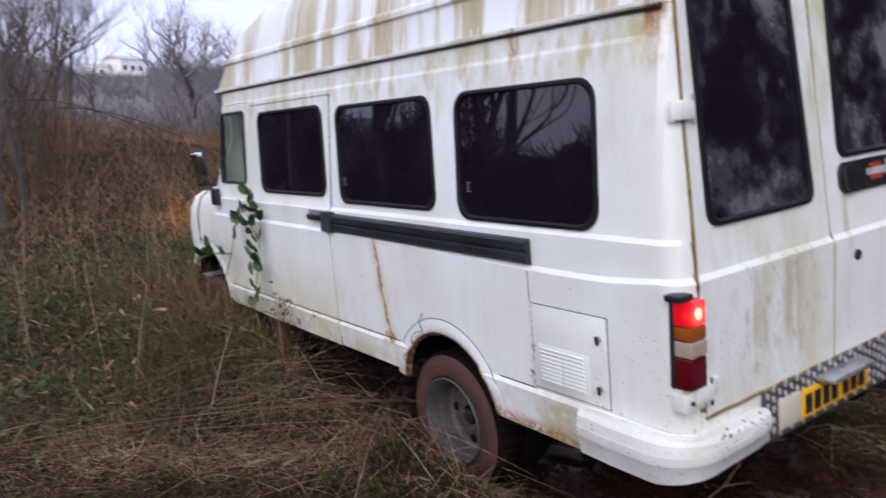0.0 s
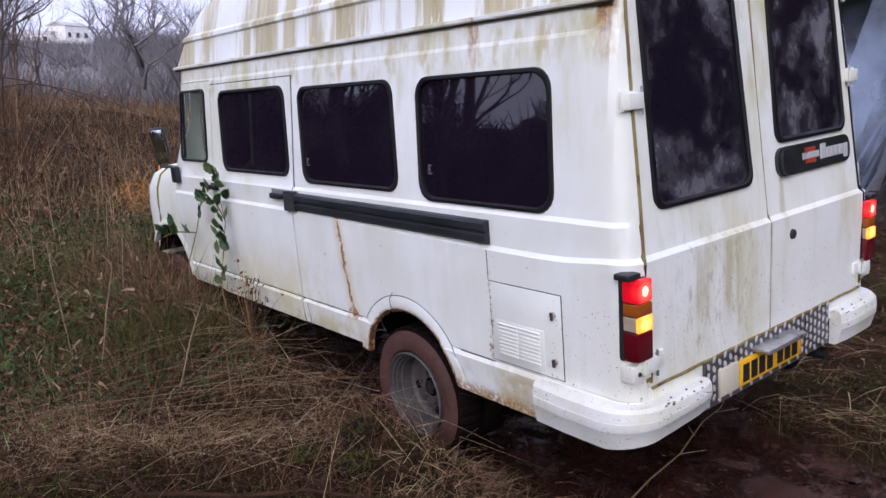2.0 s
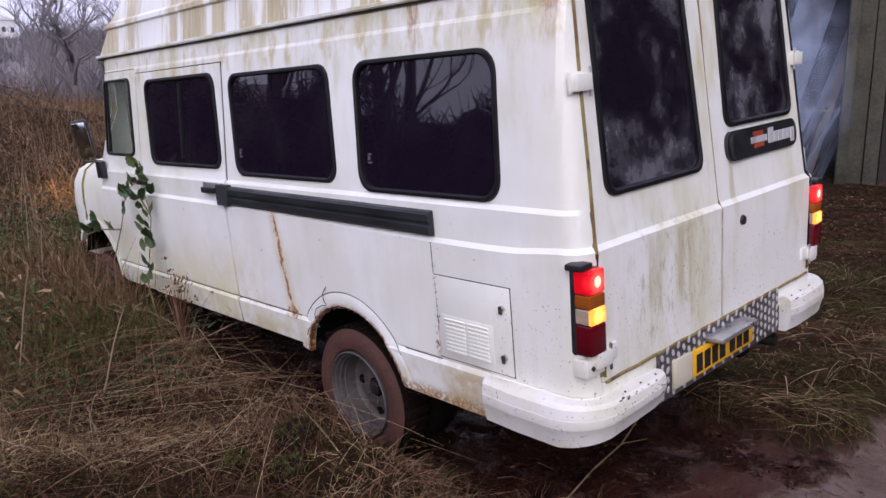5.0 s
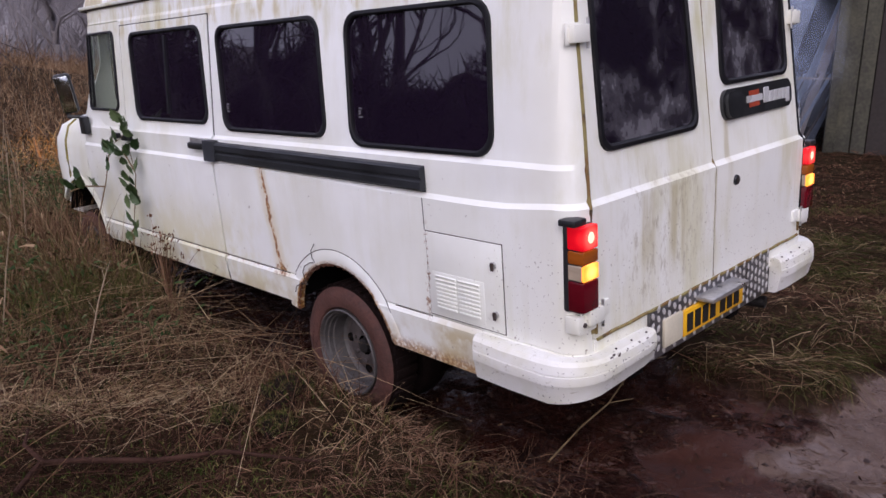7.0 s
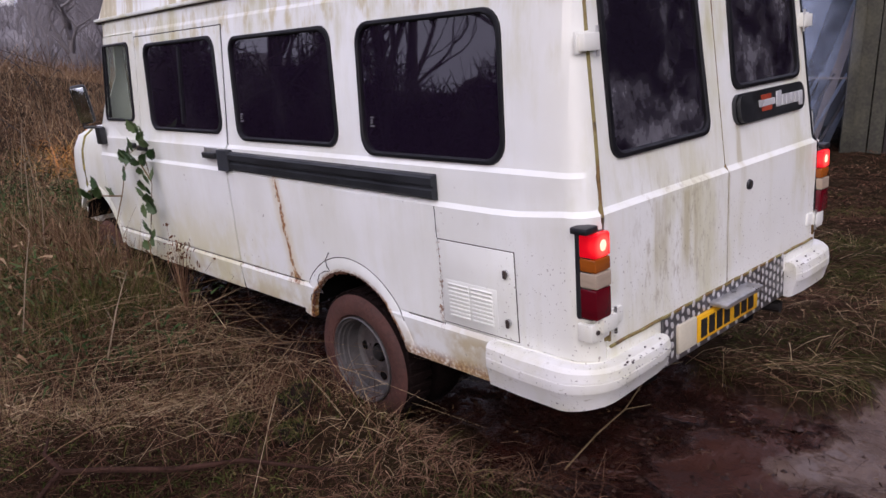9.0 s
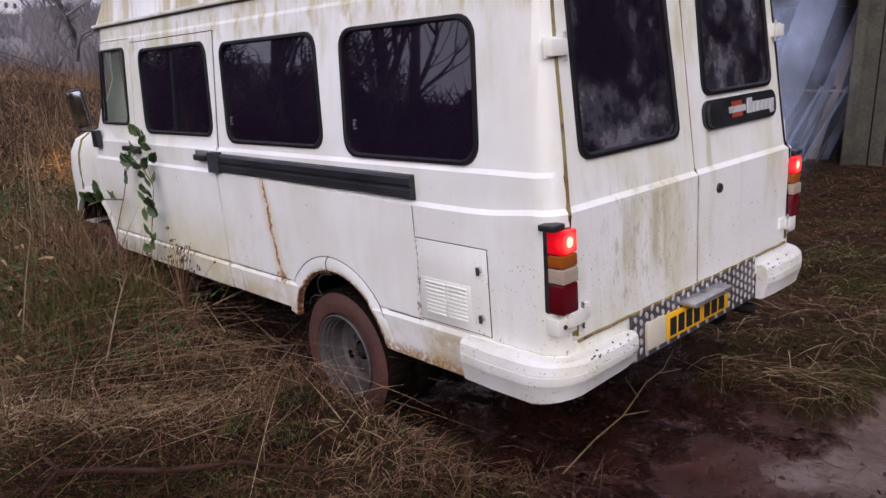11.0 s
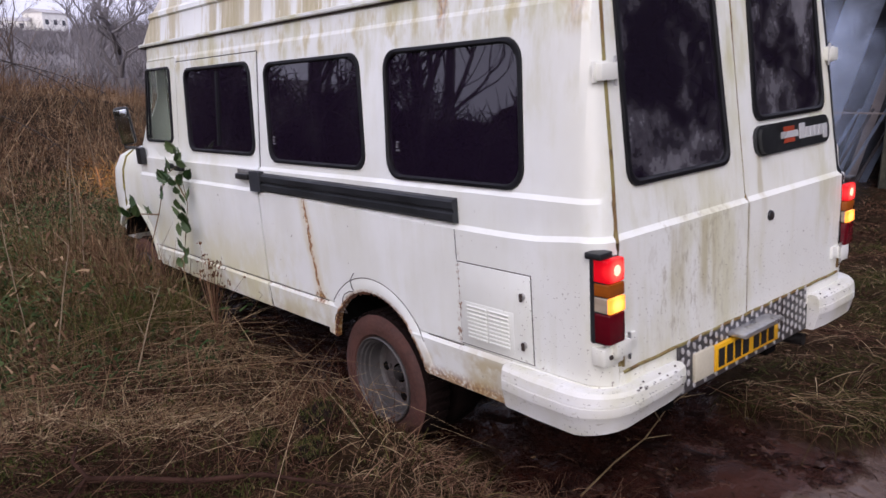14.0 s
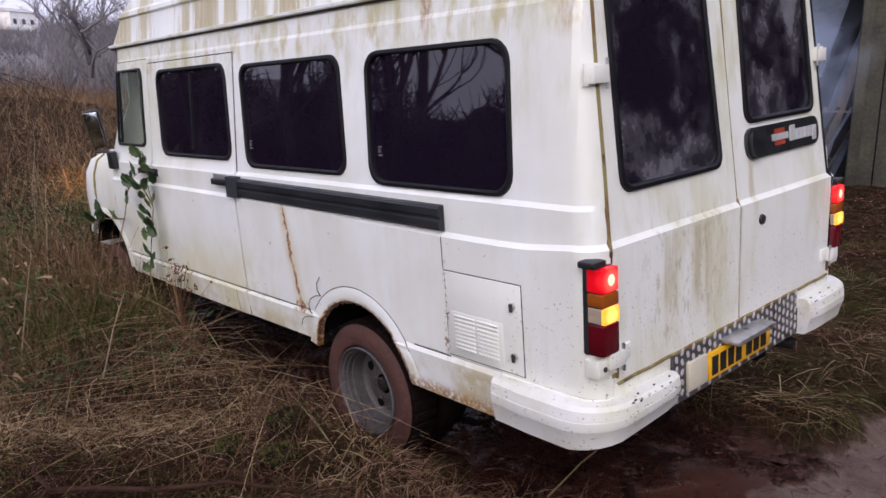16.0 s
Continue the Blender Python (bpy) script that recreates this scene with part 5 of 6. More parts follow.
lay("low_green", "low green undergrowth at the edge of the trampled grass", 81, 15000, (-3.0, -1.2, 2.7, 6.0), lambda x, y: heap(-2.0, 4.0, 110, 1.6, .55)(x, y) * (.2 + .8 * wild(x + 1, y)), (0, 70), (.03, .09), (.008, .020), (.1, .6), UNDER, segs=2, high=.14, category="undergrowth")
lay("verge_straw", "flattened dead grass on the verge", 5, 42000, (.3, 5.5, -1.6, 4.5), lambda x, y: right(x, y) * (.3 + .7 * patches(x, y, 1.3)), (0, 25), (.08, .30), (.002, .005), (.0, .4), STRAW_DARK, lean=160)
lay("verge_light_straw", "pale straw on the verge", 15, 13000, (.3, 5.5, -1.6, 4.5), lambda x, y: right(x, y) * (.2 + .8 * patches(x, y, 1.7)), (0, 30), (.08, .32), (.002, .0045), (.0, .4), LITTER, lean=200)
lay("verge_grass", "green tussocks on the verge", 6, 56000, (.3, 5.5, -1.6, 4.5), lambda x, y: right(x, y) * np.clip(1.6 * patches(x + 1, y + 2, 1.1) - .35, 0, 1), (8, 50), (.10, .30), (.0022, .0042), (.3, .9), VERGE, lean="swirl")
lay("far_verge", "dark grass and litter further along the verge", 16, 16000, (4.5, 12, -3, 8), lambda x, y: np.ones(len(x)), (0, 50), (.10, .35), (.004, .009), (.2, .7), STRAW_DARK)
lay("mud_straw", "bits of straw trodden into the mud", 7, 4200, (-1.2, 2.4, -1.8, 1.6), lambda x, y: mud(x, y) * (1 - .7 * track(x, y)) * .8, (0, 10), (.02, .13), (.0015, .004), (.0, .3), STRAW_DARK, lean="swirl")
lay("mud_litter", "scraps of dead leaf and straw pressed into the mud", 23, 4200, (-1.2, 3.2, -1.8, 1.6), lambda x, y: np.maximum(mud(x, y), track(x, y) * .4) * (.25 + .75 * patches(x, y, 3.1)), (0, 20), (.010, .045), (.004, .012), (.0, .4), LITTER, segs=2, category="litter")
field = lambda x, y: (x < 9) * ~((np.abs(x) < 1.2) & (y < 6))
lay("bracken_field", "brown dead bracken and weeds across the field", 8, 46000, (-9, 14, 6, 26), lambda x, y: field(x, y) * (.25 + .75 * patches(x, y, .6)), (35, 88), (.3, .95), (.005, .012), (.1, .7), FIELD, segs=3)
lay("field_straw", "pale dead grass standing in the field", 9, 16000, (-7, 12, 5, 16), lambda x, y: field(x, y) * patches(x + 2, y, .7), (40, 88), (.3, .8), (.004, .009), (.1, .6), FIELD, segs=3)
lay("field_green", "green undergrowth in the field", 10, 24000, (-6, 6, 3.5, 12), lambda x, y: field(x, y) * patches(x, y + 5, .5), (20, 80), (.1, .45), (.006, .014), (.2, .9), UNDER, segs=3)
lay("far_scrub", "brown scrub at the far side of the field", 11, 26000, (-14, 40, 22, 60), lambda x, y: np.ones(len(x)), (40, 88), (.5, 1.7), (.012, .03), (.1, .7), BRACKEN, segs=2)
lay("golden_bracken", "bright orange dead bracken near the nose", 12, 9000, (-.4, 2.1, 8.8, 12.4), lambda x, y: np.exp(-((x - .85) ** 2 / .22 + (y - 10.3) ** 2 / .8)) * (.2 + .8 * patches(x, y, 3)), (5, 80), (.25, .75), (.006, .016), (.2, .9), GOLD, segs=3)


lay("flank_weeds", "brown weeds and grass grown up along the flank", 13, 9000, (-2.6, -.98, 2.5, 6.2), lambda x, y: np.clip((y - 2.2) / 1.5, 0, 1) * np.exp(-((x + 1.5) / .6) ** 2), (35, 88), (.15, .48), (.003, .006), (.1, .7), BRACKEN)
lay("wheel_weeds", "tangled dry weeds caught before the rear wheel", 27, 900, (-1.75, -1.0, 1.1, 2.3), lambda x, y: np.exp(-((x + 1.2) ** 2 / .05 + (y - 1.85) ** 2 / .10)), (5, 75), (.12, .42), (.0018, .004), (.1, .7), STEM)
lay("wheel_stalks", "thin dark stalks before the rear wheel", 28, 2200, (-1.75, -1.0, 1.0, 2.3), lambda x, y: np.exp(-((x + 1.2) ** 2 / .05 + (y - 1.75) ** 2 / .10)), (20, 85), (.15, .45), (.0018, .004), (.0, .5), STRAW_DARK)
lay("rough_grass", "rough trampled dead grass beside the track", 29, 26000, (-7, -.8, -7, 4), lambda x, y: (near_track(x, y) < -.6) * (.3 + .7 * patches(x, y, 1.1)), (0, 45), (.08, .28), (.003, .006), (.1, .6), STRAW_DARK, lean="swirl")
lay("nose_weeds", "dense brown weeds hiding the front wheel", 24, 15000, (-2.2, -1.0, 3.75, 6.0), lambda x, y: np.exp(-((x + 1.2) / .32) ** 2), (40, 88), (.36, .84), (.003, .007), (.1, .8), BRACKEN)
lay("verge_pale", "pale straw lying over the edge of the verge", 25, 5000, (.5, 3.6, -.5, 2.2), lambda x, y: right(x, y) * patches(x + 2, y, 2.2) ** 1.5, (0, 35), (.10, .36), (.0022, .005), (.1, .7), STEM, lean="swirl", high=.05)
lay("nose_grass", "rough grass round the front wheel", 14, 15000, (-2.4, -.98, 3.3, 7), lambda x, y: np.exp(-((x + 1.3) / .5) ** 2), (45, 88), (.20, .58), (.003, .006), (.1, .7), GRASS)


lay("wheel_tuft", "pale straw heaped before the rear wheel", 17, 1800, (-1.7, -.75, .55, 1.75), lambda x, y: np.exp(-((x + 1.12) ** 2 / .035 + (y - 1.1) ** 2 / .12)), (8, 62), (.10, .26), (.002, .0045), (.2, .8), STRAW, lean=215)


lay("undergrowth", "small green leaves of low undergrowth", 18, 44000, (-4.2, 1.2, 2.6, 9), lambda x, y: off_bus(x, y, -.08) * np.clip(1.5 * patches(x + 2, y, 1.2) - .2, 0, 1) * np.clip((y - 2.2) / 2, 0, 1), (-20, 60), (.03, .08), (.012, .028), (.1, .6), UNDER, segs=2, high=.36, category="undergrowth")
lay("dead_leaves", "brown dead leaves hanging in the weeds", 19, 22000, (-4.2, 4, 3, 14), lambda x, y: field(x, y) * off_bus(x, y, -.3), (-40, 50), (.03, .08), (.01, .024), (.1, .6), BRACKEN, segs=2, high=.7, category="dead leaves")
lay("leaf_litter", "brown leaf litter on the verge", 20, 16000, (.4, 8, -1.4, 6), lambda x, y: right(x, y), (-5, 35), (.015, .04), (.008, .018), (.0, .4), BRACKEN, segs=2, category="leaf litter")


def clods():
    """Small wet lumps of earth and stones in the ruts, in one mesh."""
    rng, p = scatter(26, 5200, -1.1, 3.4, -1.5, 1.6, lambda x, y: np.maximum(mud(x, y), .35 * track(x, y)) * (.2 + .8 * patches(x, y, 2.7)))
    n = len(p)
    unit = np.array([(1, 0, 0), (.31, .95, 0), (-.81, .59, 0), (-.81, -.59, 0), (.31, -.95, 0), (.1, .1, .8)])
    size = .004 + .020 * rng.uniform(0, 1, n) ** 4
    v = unit[None] * size[:, None, None] * rng.uniform(.6, 1.4, (n, 6, 3))
    v += np.column_stack([p, ground_z(p[:, 0], p[:, 1]) - .002])[:, None]
    i = np.arange(n)[:, None, None] * 6
    faces = (i + np.array([(k, (k + 1) % 5, 5) for k in range(5)])[None]).reshape(-1, 3)
    me = bpy.data.meshes.new("clods")
    me.from_pydata(v.reshape(-1, 3).tolist(), [], faces.tolist())
    me.shade_smooth()
    m = Mat("wet clods", .5, spec=.3)
    m.color(m.mix(m.random(), (.018, .007, .005), (.060, .032, .023)))
    me.materials.append(m.m)
    tagged(new("clods", me), "small wet clods and stones in the ruts", "clods", kind="stuff")


clods()


def moss_clump(x, y, wide, tall, seed):
    """A torn-up sod by the wheel: a lump of dark earth with moss and short grass on it."""
    rng = np.random.default_rng(seed)
    clump = tagged(new("moss_clump"), "dark sod of earth with green moss beside the wheel", "sod", group="sods")
    g = float(ground_z(x, y))
    bm = bmesh.new()
    bmesh.ops.create_icosphere(bm, subdivisions=4, radius=1)
    for v in bm.verts:
        n = noise.noise(v.co * 2.1 + Vector((seed, 0, 0))) * .30 + noise.noise(v.co * 6 + Vector((0, seed, 0))) * .14
        d = v.co.normalized() * (1 + n)
        v.co = Vector((x + d.x * wide, y + d.y * wide, g + d.z * tall))
    tops = [v.co.copy() for v in bm.verts if v.co.z > g + tall * .15]
    part("earth", bm, EARTH, clump, angle=80)
    pick = np.array([tops[i][:] for i in rng.integers(0, len(tops), 900)]) + rng.normal(0, .006, (900, 3))
    head, rise = rng.uniform(0, 6.28, 900), rng.uniform(.2, 1.5, 900)
    way = np.stack([np.cos(head) * np.cos(rise), np.sin(head) * np.cos(rise), np.sin(rise)], 1)
    part("moss", blades_mesh("moss", pick, way, rng.uniform(.01, .045, 900), rng.uniform(.002, .006, 900), rng.uniform(0, .5, 900), VERGE, 2, rng), None, clump)


EARTH = plain("dark crumbled earth", (.016, .010, .008), .9, vary=.6, scale=14, bump=.8, spec=.1)
for spot in ((-1.22, 1.66, .12, .10, 3), (-1.36, 1.52, .09, .06, 5), (-1.08, 1.86, .08, .06, 8), (-1.50, 1.80, .08, .05, 11)):
    moss_clump(*spot)


def curly_twig():
    """A thin curled tendril at the front of the rear arch."""
    bm = bmesh.new()
    pts = [(-1.0 - .01 * math.sin(k), 1.86 - .012 * k + .03 * math.cos(k * .9), .30 + .018 * k + .025 * math.sin(k * .9)) for k in range(16)]
    tube(bm, pts, [.0022] * 16, 5)
    tagged(part("tendril", bm, BARK), "thin curled dry tendril by the wheel arch", "tendril")


curly_twig()


def swept_stems():
    """Long dead stems, swept along the flank and caught at the rear arch."""
    rng = np.random.default_rng(21)
    for k in range(64):
        bm = bmesh.new()
        a = np.array([rng.uniform(-2.9, -1.25), rng.uniform(1.3, 4.3), 0])
        a[2] = float(ground_z(a[0], a[1])) + rng.uniform(0, .08)
        b = np.array([rng.uniform(-1.25, -.98), max(1.82, rng.normal(2.2, .45)), rng.uniform(-.08, .30)])
        if k % 4 in (1, 2):
            b = a + rng.normal(0, .38, 3) * np.array([1, 1, .25]) + np.array([.2, 0, .12])
            b[0] = min(b[0], -1.0)
        if k % 3 == 0:
            b = a + np.array([rng.uniform(.5, 1.1), rng.uniform(-.7, .3), rng.uniform(.0, .3)])
            b[0] = min(b[0], -1.0)
        mid = (a + b) / 2 + np.array([rng.normal(0, .10), rng.normal(0, .22), rng.uniform(.0, .16)])
        pts = [(1 - t) ** 2 * a + 2 * t * (1 - t) * mid + t * t * b for t in np.linspace(0, 1, 7)]
        r = rng.uniform(.0009, .0026)
        tube(bm, [tuple(p) for p in pts], [r * (1 - .5 * t) for t in np.linspace(0, 1, 7)], 4, False)
        if k % 2 == 0:
            for q in range(3):
                s = pts[rng.integers(3, 7)]
                e = s + rng.normal(0, .07, 3) + np.array([0, 0, .03])
                e[0] = min(e[0], -1.0)
                tube(bm, [tuple(s), tuple(e)], [r * .6, r * .3], 3, False)
        tagged(part("dead_weed", bm, STEM if k % 3 else STRAW_DARK), "long dead weed swept towards the wheel arch", "weed", group="swept weeds")


swept_stems()


STALK = plain("pale dry stalk", (.27, .20, .13), .8, vary=.35, scale=6)


def standing_stalks():
    """Tall single stalks at the field's edge."""
    rng = np.random.default_rng(31)
    stalk_spots = [(-1.95, 3.7, .75, 12), (-2.0, 4.1, .9, -5), (-1.5, 4.6, .8, 4), (-2.4, 4.4, .9, -3), (-1.2, 6.0, .9, 3), (-.9, 6.6, 1.0, -4), (-1.9, 5.6, 1.0, 2),
                   (-1.35, 7.2, 1.0, -2), (-.3, 9.6, .9, 8), (.25, 9.8, 1.0, -7), (-2.2, 6.4, 1.2, 5), (-1.7, 3.0, .55, 20), (-.6, 8.2, .9, 2)]
    for x, y, h, tilt in stalk_spots:
        g = float(ground_z(x, y))
        bm = bmesh.new()
        t = math.tan(radians(tilt))
        pts = [(x + t * h * f, y + .02 * math.sin(5 * f + x), g - .02 + h * f) for f in (0, .3, .6, .85, 1)]
        tube(bm, pts, [.005, .0045, .004, .0035, .002], 5)
        for k in range(5):
            f = rng.uniform(.4, 1)
            p = Vector((x + t * h * f, y, g + h * f))
            tube(bm, [p, p + Vector((rng.normal(0, .06), rng.normal(0, .06), rng.uniform(.02, .09)))], [.0022, .001], 3, False)
        tagged(part("dead_stalk", bm, STALK), "tall dry weed stalk standing in the grass", "weed stalk", group="dead stalks")


standing_stalks()

def orange_stems():
    """Bright broken stems standing in the orange bracken."""
    for x, y, h, lean_x in ((.66, 9.9, .62, .05), (.98, 10.1, .70, .12), (.40, 10.3, .40, -.06)):
        g = float(ground_z(x, y))
        bm = bmesh.new()
        tube(bm, [(x, y, g), (x + lean_x * .5, y, g + h * .5), (x + lean_x, y + .02, g + h)], [.020, .017, .012], 6)
        tube(bm, [(x + lean_x * .5, y, g + h * .5), (x + lean_x * .5 + .12, y, g + h * .62)], [.010, .004], 5)
        tagged(part("orange_stem", bm, ORANGE_STEM), "bright orange broken stem standing in dead bracken", "stem", group="orange stems")


ORANGE_STEM = plain("orange dead stem", (.72, .30, .08), .8, vary=.25, scale=8)
orange_stems()


def fallen_twigs():
    """A forked bare twig leaning on the mud behind the bumper, and sticks in the grass."""
    g = lambda x, y, up: (x, y, float(ground_z(x, y)) + up)
    bm = bmesh.new()
    tube(bm, [g(-.64, .52, .012), g(-.36, .56, .03), g(-.02, .63, .03), g(.25, .68, .04), g(.52, .74, .045), g(.68, .78, .06)], [.0045, .0042, .004, .0034, .0028, .0016], 6)
    tube(bm, [g(.15, .66, .035), g(.24, .80, .05), g(.42, .90, .07)], [.004, .003, .002], 5)
    tube(bm, [g(-.02, .63, .03), g(.10, .56, .02)], [.003, .0015], 4)
    tube(bm, [g(.45, .73, .042), g(.57, .66, .03)], [.003, .0015], 4)
    tagged(part("fallen_twig", bm, TWIG), "thin forked bare twig lying behind the bumper", "twig")
    bm = bmesh.new()
    tube(bm, [g(-2.40, 1.84, .03), g(-2.28, 1.90, .08), g(-2.14, 1.78, .09), g(-1.93, 1.58, .08), g(-1.70, 1.40, .085), g(-1.45, 1.10, .06)], [.012, .013, .013, .012, .010, .005], 7)
    tube(bm, [g(-2.27, 1.90, .08), g(-2.30, 2.02, .12), g(-2.25, 2.12, .15)], [.010, .009, .006], 6)
    tube(bm, [g(-1.66, 1.36, .08), g(-1.60, 1.46, .13)], [.006, .003], 5)
    tagged(part("fallen_branch", bm, STICK), "dark forked branch lying in the grass", "branch")


fallen_twigs()

LEAF = Mat("bramble leaf", .45)
LEAF.color(LEAF.mix(LEAF.random(False), (.035, .085, .026), (.14, .20, .085)))
LEAF.bump(LEAF.noise(60, 2), .3, .004)
LEAF = LEAF.m


def bramble():
    """A green bramble growing up before the cab door."""
    plant = tagged(new("bramble"), "bramble with dark green leaves growing against the cab door", "bramble")
    g = float(ground_z(-1.12, 3.9))
    stems = [[(-1.06, 3.55, g), (-1.09, 3.66, .25), (-1.08, 3.74, .55), (-1.05, 3.86, .82), (-1.06, 3.92, 1.0)],
             [(-1.1, 4.25, g), (-1.1, 4.25, .35), (-1.09, 4.22, .7), (-1.08, 4.18, .98), (-1.05, 4.0, 1.07)],
             [(-1.09, 4.22, .66), (-1.13, 4.5, .62), (-1.18, 4.62, .55)], [(-1.06, 3.86, .85), (-1.08, 3.98, .98)]]
    shift = lambda x, y, z: (x, y - .27 * min(1, max(0, (z - .25) / .6)), z - .12 * min(1, max(0, (z - .25) / .6)))
    for s in stems:
        s = [shift(*q) for q in s]
        part("stem", tube(bmesh.new(), s, [.006 - .001 * min(k, 4) for k in range(len(s))], 5), TWIG, plant)
    bm = bmesh.new()
    outline = [(0, 0), (.020, .004), (.026, .014), (.024, .018), (.037, .030), (.031, .036), (.036, .050), (.026, .056), (.024, .072), (.012, .076), (0, .096), (-.012, .076), (-.024, .072), (-.026, .056), (-.036, .050), (-.031, .036), (-.037, .030), (-.024, .018), (-.026, .014), (-.020, .004)]
    top = [bm.verts.new((x, y, -abs(x) * .35 - y * y * 1.5)) for x, y in outline]
    centre = bm.verts.new((0, .045, .004))
    for k in range(len(top)):
        bm.faces.new((centre, top[k], top[(k + 1) % len(top)]))
    bmesh.ops.solidify(bm, geom=bm.faces[:], thickness=.0015)
    leaf = bpy.data.meshes.new("leaf")
    bm.to_mesh(leaf)
    bm.free()
    leaf.materials.append(LEAF)
    rng = random.Random(8)
    spots = [(-1.08, 3.95, 1.08), (-1.07, 3.86, 1.05), (-1.09, 4.02, 1.02), (-1.07, 3.82, .98), (-1.10, 4.08, .97), (-1.07, 3.92, .95), (-1.09, 4.16, .90), (-1.08, 4.0, .92), (-1.09, 4.22, .84),
             (-1.07, 3.84, .80), (-1.08, 3.78, .72), (-1.08, 3.87, .70), (-1.09, 3.72, .58), (-1.1, 3.76, .52), (-1.1, 3.68, .42), (-1.08, 3.64, .36), (-1.1, 4.3, .62), (-1.15, 4.5, .66), (-1.17, 4.58, .60), (-1.15, 4.62, .52), (-1.07, 3.90, 1.13), (-1.08, 3.62, .28)]
    more = [(x - .01 * (k % 3), y + rng.uniform(-.09, .09), z + rng.uniform(-.08, .05)) for k, (x, y, z) in enumerate(spots)]
    for x, y, z in spots + more:
        x, y, z = shift(x, y, z)
        ob = part("leaf", leaf, None, plant)
        size = rng.uniform(.6, 1.25)
        ob.matrix_basis = pose(x, y, z + .02, rng.uniform(40, 120), rng.uniform(-40, 40), rng.uniform(60, 140)) @ Matrix.Scale(size, 4)
    # a dry seed head beside it
    bm = bmesh.new()
    rr = np.random.default_rng(3)
    for k in range(26):
        a = Vector((-1.04, 3.30 + .02 * k / 26, g + .1))
        b = Vector((-1.05 + rr.normal(0, .03), 3.25 + rr.normal(0, .13), .30 + rr.normal(0, .07)))
        b.x = min(b.x, -1.0)
        tube(bm, [a, (a + b) / 2 + Vector((-.01, 0, .03)), b], [.003, .002, .001], 3, False)
        for q in range(4):
            c = b + Vector(rr.normal(0, .014, 3))
            c.x = min(c.x, -1.0)
            turn = Euler(rr.uniform(0, 6.28, 3)).to_matrix().to_4x4()
            bmesh.ops.create_icosphere(bm, subdivisions=1, radius=rr.uniform(.005, .011), matrix=Matrix.Translation(c) @ turn @ Matrix.Diagonal((1.5, .8, .2, 1)))
    tagged(part("dry_weed", bm, RUSSET), "dry dark weed with seed heads by the sill", "weed")


bramble()


# ---- trees ----
def bare_tree(name, label, x, y, height, seed, material, spread=1.0, depth=6, trunk=.035, lean=0.0, group="bare trees", twigs=3, carry=.75, limbs=0):
    """A leafless tree: tapered trunk, limbs, branches and twigs."""
    rng = random.Random(seed)
    tree = new(name)
    tagged(tree, label, "tree", group=group)
    g = float(ground_z(x, y)) if abs(x) < 500 else 0
    tree.location = (x, y, g)
    trunk_bm, crown = bmesh.new(), []

    def grow(p, way, length, r, level):
        pts, radii = [p.copy()], [r]
        n = 4 if level < 3 else 2
        for k in range(n):
            bendy = .05 if level == 0 else .16
            way = (way + Vector((rng.gauss(0, bendy), rng.gauss(0, bendy), rng.gauss(.06, .08)))).normalized()
            p = p + way * (length / n)
            pts.append(p.copy())
            radii.append(r * (1 - .38 * (k + 1) / n))
        if level == 0:
            tube(trunk_bm, pts, radii, 9)
        else:
            crown.append((pts, radii, 6 if level < 2 else 4 if level < 4 else 3))
        if level >= depth:
            return
        kids = rng.choice((2, 3)) if level < 2 else twigs if level > 3 else rng.choice((2, 3))
        for k in range(kids + (2 + limbs if level == 0 else 0)):
            at = pts[rng.randint(max(1, n // 2), n)] if k else pts[-1]
            turn = rng.uniform(0, 2 * math.pi)
            out = Vector((math.cos(turn), math.sin(turn), rng.uniform(-.1, .6)))
            nd = (way * (carry if k else 1.1 if not limbs else .8) + out * spread * rng.uniform(.45, .85)).normalized()
            grow(at, nd, length * rng.uniform(.58, .82), radii[-1] * rng.uniform(.55, .85) if k else radii[-1], level + 1)

    grow(Vector((0, 0, -.1)), Vector((lean, 0, 1)).normalized(), height * .30, height * trunk, 0)
    part("trunk", trunk_bm, material, tree)
    verts, faces = [], []
    for pts, radii, sides in crown:
        first = len(verts)
        for k, p in enumerate(pts):
            a, b = pts[max(0, k - 1)], pts[min(len(pts) - 1, k + 1)]
            q = (b - a).to_track_quat("Z", "Y")
            for s in range(sides):
                v = p + q @ Vector((radii[k] * math.cos(6.2832 * s / sides), radii[k] * math.sin(6.2832 * s / sides), 0))
                verts.append(v[:])
        for k in range(len(pts) - 1):
            for s in range(sides):
                i, j = first + k * sides + s, first + k * sides + (s + 1) % sides
                faces.append((i, j, j + sides, i + sides))
    me = bpy.data.meshes.new("crown")
    me.from_pydata(verts, [], faces)
    me.materials.append(material)
    part("crown", me, None, tree)
    return tree


def polar(az, dist):
    return (-3.1 + dist * math.sin(radians(az)), -1.4 + dist * math.cos(radians(az)))


def hill_z(az, dist):
    """Height of the far hillside."""
    base = float(np.interp(dist, (55, 75, 110, 150, 210), (-.6, 3.6, 6.6, 9.6, 13)))
    return base * (.80 + .20 * math.sin(az * .11 + 1) + .06 * math.sin(az * .37))


